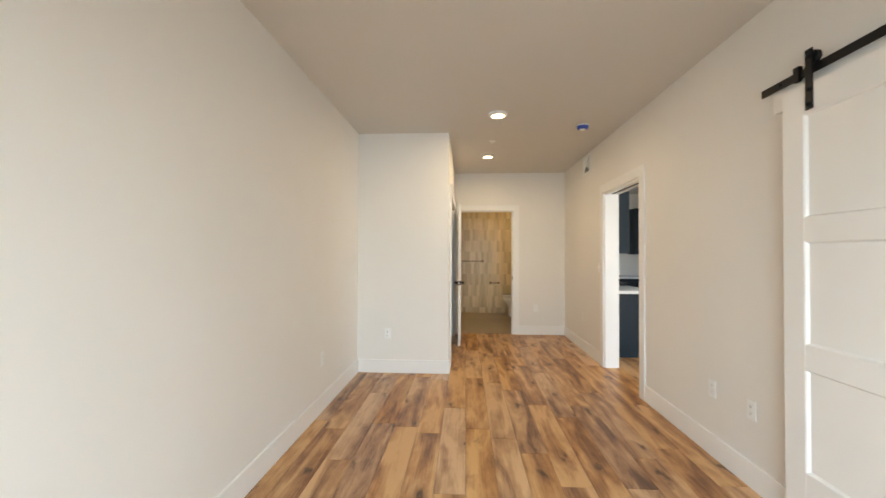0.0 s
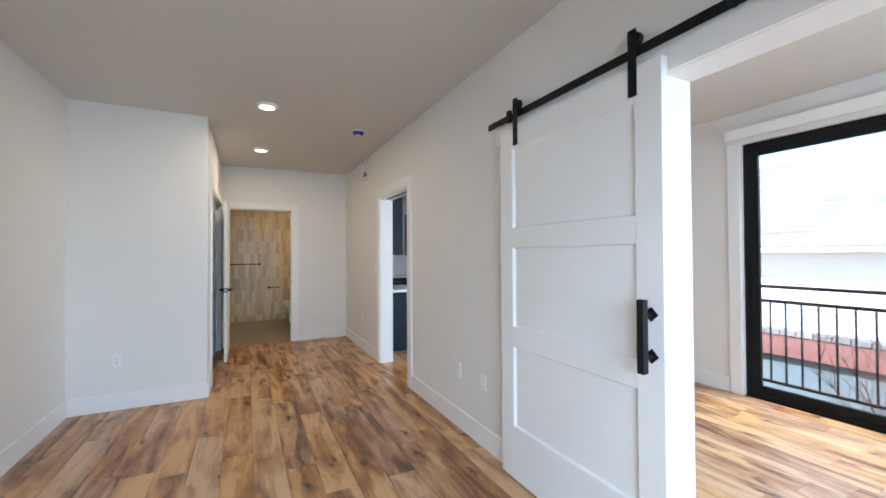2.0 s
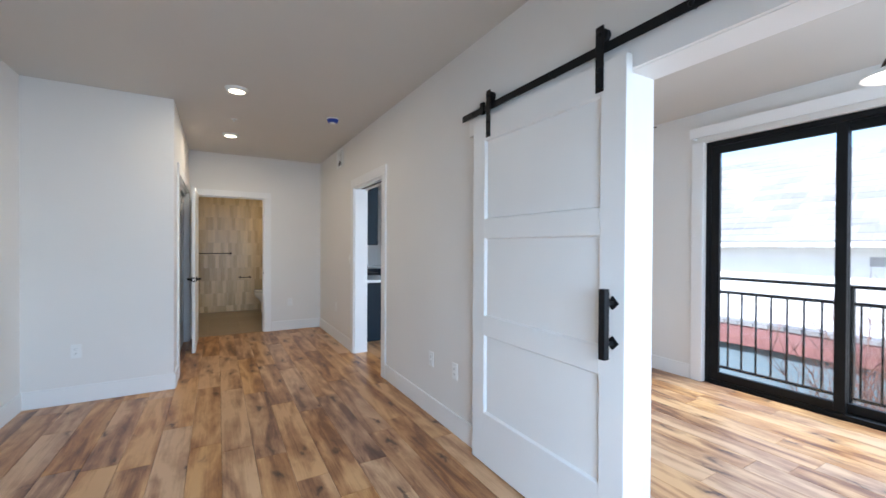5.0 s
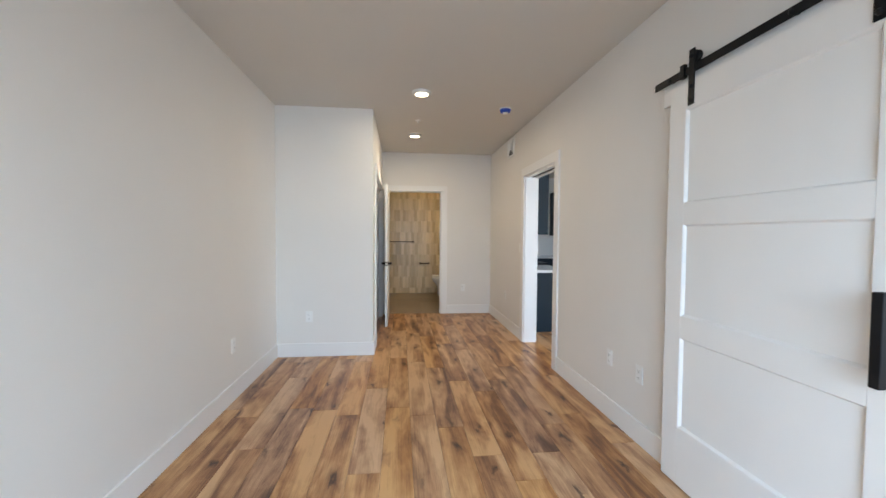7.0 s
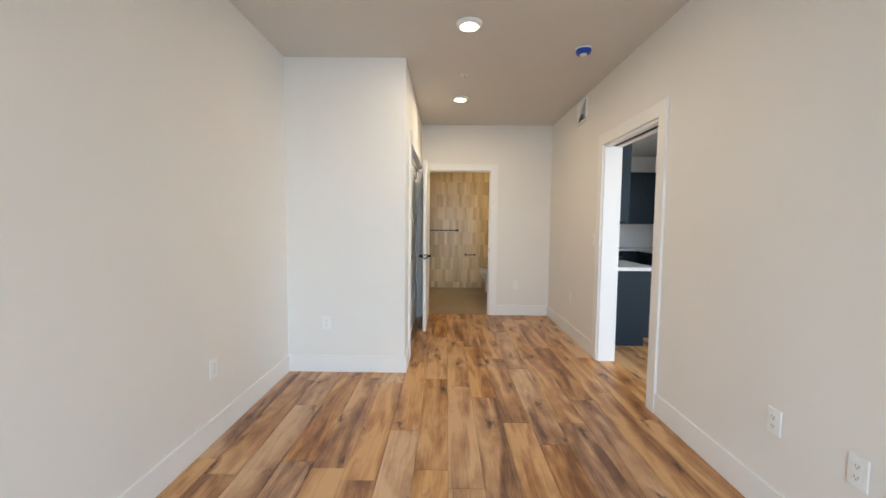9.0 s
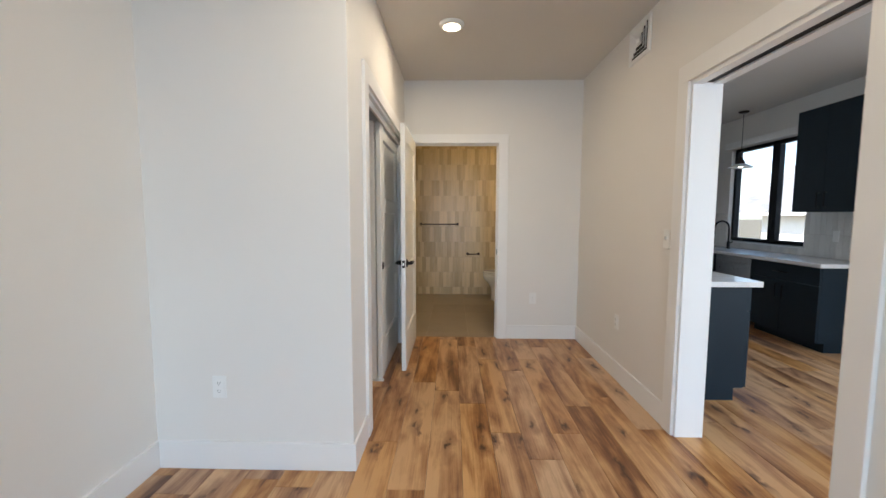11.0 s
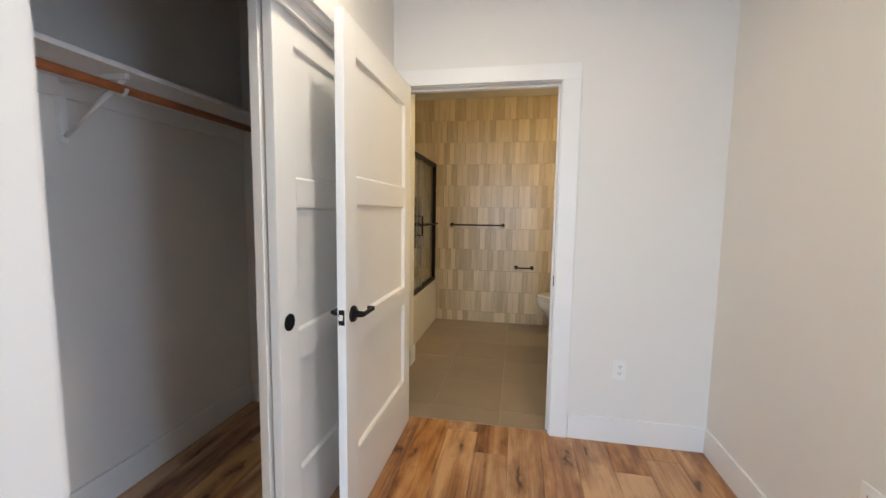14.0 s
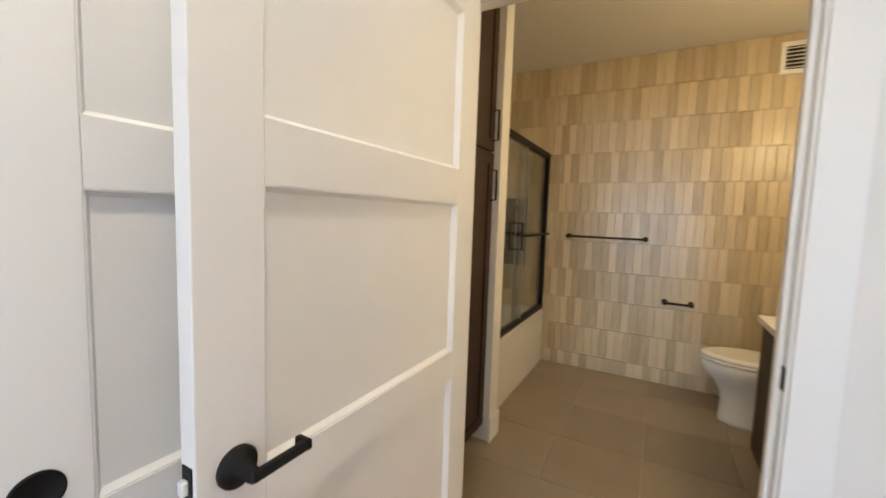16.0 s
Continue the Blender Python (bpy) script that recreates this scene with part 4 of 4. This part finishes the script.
part("slab", block(XK + 0.001, 2.535, 7.14, 8.05, 0.822, 0.86, 0.003), QUARTZ, ct)

kw = thing("window_kitchen", "black framed two-light kitchen window", "window", kind="structure")
for q in ((7.402, 7.45, 0.957, 2.258), (8.63, 8.678, 0.957, 2.258), (7.45, 8.63, 0.957, 1.005), (7.45, 8.63, 2.21, 2.258), (7.90, 7.99, 1.005, 2.21)):
    part("window_frame", block(XO + 0.05, XO + 0.12, q[0], q[1], q[2], q[3], 0.003), FRAME, kw)
for y0, y1 in ((7.45, 7.90), (7.99, 8.63)):
    g = part("glass_pane", block(XO + 0.08, XO + 0.086, y0, y1, 1.005, 2.21), GLASS, kw)
    g.visible_shadow = False
    part("sash", block(XO + 0.055, XO + 0.075, y0 + 0.001, y0 + 0.03, 1.006, 2.209, 0.002), FRAME, kw)
part("latch", block(XO + 0.035, XO + 0.05, 7.93, 7.955, 1.15, 1.26, 0.003), FRAME, kw)
part("window_sill", block(XO - 0.02, XO + 0.05, 7.38, 8.70, 0.935, 0.955, 0.003), TRIM, kw)
rb = thing("roller_shade", "white roller shade rolled up above the window", "blind")
part("cassette", block(XO - 0.075, XO - 0.001, 7.36, 8.72, 2.262, 2.345, 0.004), TRIM, rb)
fc = thing("faucet", "tall black gooseneck kitchen faucet", "faucet")
part("base", turned([(0, 0.86), (0.028, 0.86), (0.028, 0.868), (0.018, 0.875), (0.018, 0.96), (0, 0.96)], 20, pose(4.26, 8.37, 0)), BLACK, fc)
part("spout", tube([(4.26, 8.37, 0.95), (4.26, 8.37, 1.14)] + [(4.16 + 0.10 * math.cos(a), 8.37, 1.14 + 0.10 * math.sin(a)) for a in [radians(d) for d in range(0, 181, 15)]] + [(4.06, 8.37, 1.05)], 0.012, 12), BLACK, fc)
part("lever", tube([(4.26, 8.35, 0.93), (4.26, 8.29, 0.96)], 0.007, 8), BLACK, fc)
sk = thing("sink", "stainless undermount sink rim", "sink")
part("rim", block(3.93, 4.21, 8.12, 8.66, 0.8605, 0.8635, 0.001), STEEL, sk)
so = thing("outlet", "white outlet on the kitchen backsplash", "outlet")
part("cover_plate", block(XO - 0.016, XO - 0.0105, 6.99, 7.06, 1.04, 1.155, 0.003), PLASTIC, so)

# ---- outdoors ----
rl = thing("balcony_railing", "black metal balcony railing with thin balusters", "railing")
for z0, z1, w in ((0.99, 1.02, 0.022), (0.845, 0.875, 0.016), (0.045, 0.07, 0.016)):
    part("rail", block(4.95 - w, 4.95 + w, 0.2, 3.1, z0, z1, 0.002), BLACK, rl)
for y in (0.22, 1.49, 3.08):
    part("post", block(4.925, 4.975, y - 0.025, y + 0.025, -0.02, 0.99, 0.002), BLACK, rl)
for k in range(22):
    y = 0.31 + 0.124 * k
    if abs(y - 1.49) > 0.04:
        part("baluster", block(4.943, 4.957, y - 0.007, y + 0.007, 0.07, 0.845), BLACK, rl)
CONC = material("balcony_concrete", (0.34, 0.34, 0.33), 0.85, vary=0.12, scale=8, bump=0.2, bump_scale=60)
setting("balcony_floor", block(XO + 0.162, 5.0, 0.15, 3.15, -0.14, -0.02), CONC, "narrow grey concrete balcony slab", "balcony")
GRASS = material("dry_ground", (0.16, 0.13, 0.08), 0.95, vary=0.4, scale=0.6, bump=0.3, bump_scale=20)
setting("ground", block(-600, 600, -600, 600, -3.4, -3.2), GRASS, "dry brownish ground far below", "ground")
SIDING = material("cream_stucco", (0.74, 0.71, 0.66), 0.9, vary=0.05, scale=3, bump=0.3, bump_scale=60)
SHING = pieces("pale_shingle", (0.20, 0.19, 0.185), (0.36, 0.34, 0.33), 0.9, (20, 20, 20), True)
REDP = material("red_trim", (0.26, 0.115, 0.105), 0.7, vary=0.12, scale=4)
GREY = material("blue_grey_siding", (0.16, 0.21, 0.24), 0.8, vary=0.1, scale=3)
nb = thing("neighbour_house", "pale stucco house with a light shingled roof", "house")
part("wall", block(15.2, 22.0, -14, 22, -3.2, 1.55), SIDING, nb)
b = bmesh.new()
for r in range(16):
    x, z = 14.5 + 0.27 * r, 1.55 + 0.20 * r
    for k in range(50):
        y = -14.5 + 0.75 * k + (0.375 if r % 2 else 0)
        s = [b.verts.new(v) for v in ((x, y, z), (x, y + 0.74, z), (x + 0.30, y + 0.74, z + 0.20), (x + 0.30, y, z + 0.20), (x, y, z - 0.03), (x, y + 0.74, z - 0.03))]
        b.faces.new((s[0], s[1], s[2], s[3]))
        b.faces.new((s[4], s[5], s[1], s[0]))
rf = part("roof", b, SHING, nb, "light grey shingle roof")
part("eave", block(14.45, 15.2, -14.5, 22.5, 1.36, 1.50), SIDING, nb)
for y in (3.2, 9.0):
    v = part("gable_vent", block(15.17, 15.2, y, y + 0.5, 0.85, 1.1), SHING, nb)
lh = thing("lower_building", "low grey building with a red fascia band", "building")
part("wall", block(9.6, 13.5, 0.6, 16, -3.2, -0.64), GREY, lh)
part("fascia", block(9.45, 9.62, 0.5, 16.1, -0.64, -0.23, 0.01), REDP, lh)
part("flat_roof", block(9.625, 13.6, 0.5, 16.1, -0.64, -0.27), SIDING, lh)
b = bmesh.new()
for k in range(60):
    y = 0.5 + 0.25 * k
    slab(b, 9.42, 9.75, y, y + 0.23, -0.23, -0.15)
part("roof_edge", b, SHING, lh, "row of roof tiles")
pw = thing("power_line", "thin black overhead cable", "cable")
part("cable", tube([(12, -8 + 5 * k, 5.6 - 0.10 * k + 0.02 * (k - 4) ** 2) for k in range(9)], 0.012, 6), BLACK, pw)
POLE = material("pole_wood", (0.16, 0.12, 0.09), 0.9, vary=0.2, scale=5)
for py, pz in ((-8.0, 6.3), (32.0, 5.6)):
    po = thing("utility_pole", "weathered wooden utility pole", "utility pole", (12, py, -3.2))
    part("shaft", turned([(0, 0), (0.15, 0), (0.11, pz + 3.2), (0, pz + 3.2)], 16), POLE, po)
# bare reddish shrub
TWIG = material("twig_bark", (0.17, 0.085, 0.065), 0.9, vary=0.3, scale=20)
tr = thing("shrub", "bare reddish brown shrub with many thin twigs", "shrub", (8.0, 1.7, -3.2))
rng = random.Random(4)
b = bmesh.new()


def twig(bm, p, d, length, r, depth):
    pts = [p]
    for _ in range(4):
        d = (d + Vector((rng.uniform(-0.2, 0.2), rng.uniform(-0.2, 0.2), rng.uniform(-0.05, 0.15)))).normalized()
        pts.append(pts[-1] + d * length / 4)
    segs = 5
    prev = None
    for k, q in enumerate(pts):
        rr = r * (1 - 0.7 * k / 4)
        ring = [bm.verts.new(q + Vector((rr * math.cos(6.283 * i / segs), rr * math.sin(6.283 * i / segs), 0))) for i in range(segs)]
        if prev:
            for i in range(segs):
                bm.faces.new((prev[i], prev[(i + 1) % segs], ring[(i + 1) % segs], ring[i]))
        prev = ring
    if depth:
        for _ in range(5):
            q = pts[rng.randint(1, 4)]
            nd = (d + Vector((rng.uniform(-1, 1), rng.uniform(-1, 1), rng.uniform(-0.2, 0.7)))).normalized()
            twig(bm, q, nd, length * 0.62, r * 0.5, depth - 1)


for k in range(9):
    a = k * 0.7
    twig(b, Vector((0.12 * math.cos(a), 0.12 * math.sin(a), 0)), Vector((0.35 * math.cos(a), 0.35 * math.sin(a), 1)).normalized(), 2.05, 0.032, 3)
part("branches", b, TWIG, tr)

# ---- pieces: planks and tiles ----
floor = setting("floor", block(XL, XO, YB, 6.93, -0.0119, -0.009), SUBFLOOR, "warm brown knotty oak plank floor laid lengthwise", "floor")
PW, PLN = 0.1815, 1.22


def piece_mesh(name, sx, sy, sz, ch, mat):
    """A slab with chamfered upper edges, its foot at z 0 and its top at sz, centred in x and y."""
    me = bpy.data.meshes.new(name)
    vs = []
    for hx, hy, z in ((sx / 2, sy / 2, 0), (sx / 2, sy / 2, sz - ch), (sx / 2 - ch, sy / 2 - ch, sz)):
        vs += [(-hx, -hy, z), (hx, -hy, z), (hx, hy, z), (-hx, hy, z)]
    fs = [(8, 9, 10, 11)]
    for a in (0, 4):
        fs += [(a + k, a + (k + 1) % 4, a + 4 + (k + 1) % 4, a + 4 + k) for k in range(4)]
    me.from_pydata(vs, [], fs)
    me.materials.append(mat)
    return me


full = piece_mesh("plank", PW - 0.0013, PLN - 0.0008, 0.009, 0.0016, OAK)
rng = random.Random(11)
x = XL + PW / 2 - 0.06
while x < XO + PW / 2:
    y = YB - rng.random() * PLN
    end = YH + 0.03 if x < XR else 9.4
    while y < end:
        y0, y1 = max(y, YB), min(y + PLN, end)
        if y1 - y0 > 0.03:
            ob = new("plank", full if y1 - y0 > PLN - 0.01 else piece_mesh("plank", PW - 0.0013, y1 - y0 - 0.0008, 0.009, 0.0016, OAK))
            ob.parent = floor
            ob.location = (x, (y0 + y1) / 2, -0.009)
        y += PLN
    x += PW

bath_floor = setting("floor_bath", block(XL, XR, YH + 0.035, YF + 0.008, -0.0118, -0.003), GROUT, "taupe porcelain tile bathroom floor", "floor")
tm = piece_mesh("floor_tile", 0.452, 0.452, 0.006, 0.0012, STONE)
for i in range(-3, 4):
    for j in range(0, 6):
        xx, yy = 0.14 + 0.455 * (i + 0.5), 7.146 + 0.455 * (j - 0.5)
        x0, x1, y0, y1 = max(xx - 0.226, XL), min(xx + 0.226, XR), max(yy - 0.226, YH + 0.04), min(yy + 0.226, YF + 0.006)
        if x1 - x0 < 0.03 or y1 - y0 < 0.03:
            continue
        cut = x1 - x0 < 0.45 or y1 - y0 < 0.45
        ob = new("floor_tile", piece_mesh("floor_tile", x1 - x0, y1 - y0, 0.006, 0.0012, STONE) if cut else tm)
        ob.parent = bath_floor
        ob.location = ((x0 + x1) / 2, (y0 + y1) / 2, -0.004)

TW, TH = 0.0635, 0.2505
wt = {}
rng = random.Random(5)
far = bmesh.new()
nrow = 11
for r in range(nrow):
    z1 = CB - r * TH
    z0 = max(z1 - TH, 0.004)
    h = round(z1 - z0 - 0.002, 4)
    xx = XL - (TW * 0.5 if r % 2 else 0)
    while xx < XR:
        xa, xb = max(xx, XL), min(xx + TW, XR)
        w = round(xb - xa - 0.002, 4)
        if w > 0.008:
            tilt = rng.uniform(-0.0012, 0.0012)
            m = pose((xa + xb) / 2, YF + 0.009 + tilt * 0.5, (z0 + z1) / 2, 90 + 250 * tilt, 0, rng.uniform(-0.9, 0.9))
            if -0.34 < xa < 1.36 and (w, h) not in wt:
                wt[(w, h)] = piece_mesh("wall_tile", w, h, 0.009, 0.0015, TILE)
            if -0.34 < xa < 1.36:
                ob = new("tile", wt[(w, h)])
                ob.parent = wall_tiled
                ob.matrix_basis = m
            else:
                slab(far, xa + 0.001, xb - 0.001, YF + 0.0005 + tilt * 0.5, YF + 0.0085, z0 + 0.001, z1 - 0.001)
        xx += TW
ft = part("tiles_beyond", far, TILE_JOINED, wall_tiled)
tagged(ft, kind="stuff")

b = bmesh.new()
for y0, y1, z1 in ((6.5, 7.375, 1.35), (7.375, 8.705, 0.933), (8.705, 9.355, 1.35)):
    slab(b, XO - 0.003, XO - 0.0005, y0, y1, 0.862, z1)
splash = setting("backsplash", b, GROUT, "white vertical tile backsplash", "backsplash")
sm_ = {}
for r in range(2):
    for k in range(44):
        y0, z0 = 6.5 + 0.0648 * k, 0.863 + 0.245 * r
        z1 = min(z0 + 0.243, 1.35)
        if y0 + 0.03 > 7.38 and y0 < 8.70:
            z1 = min(z1, 0.933)
            if r or z1 - z0 < 0.02:
                continue
        h = round(z1 - z0, 4)
        if h not in sm_:
            sm_[h] = piece_mesh("splash_tile", h, 0.062, 0.007, 0.001, WHITETILE)
        ob = new("tile", sm_[h])
        ob.parent = splash
        ob.matrix_basis = pose(XO - 0.003, y0 + 0.032, z0 + h / 2, 0, -90, 0)
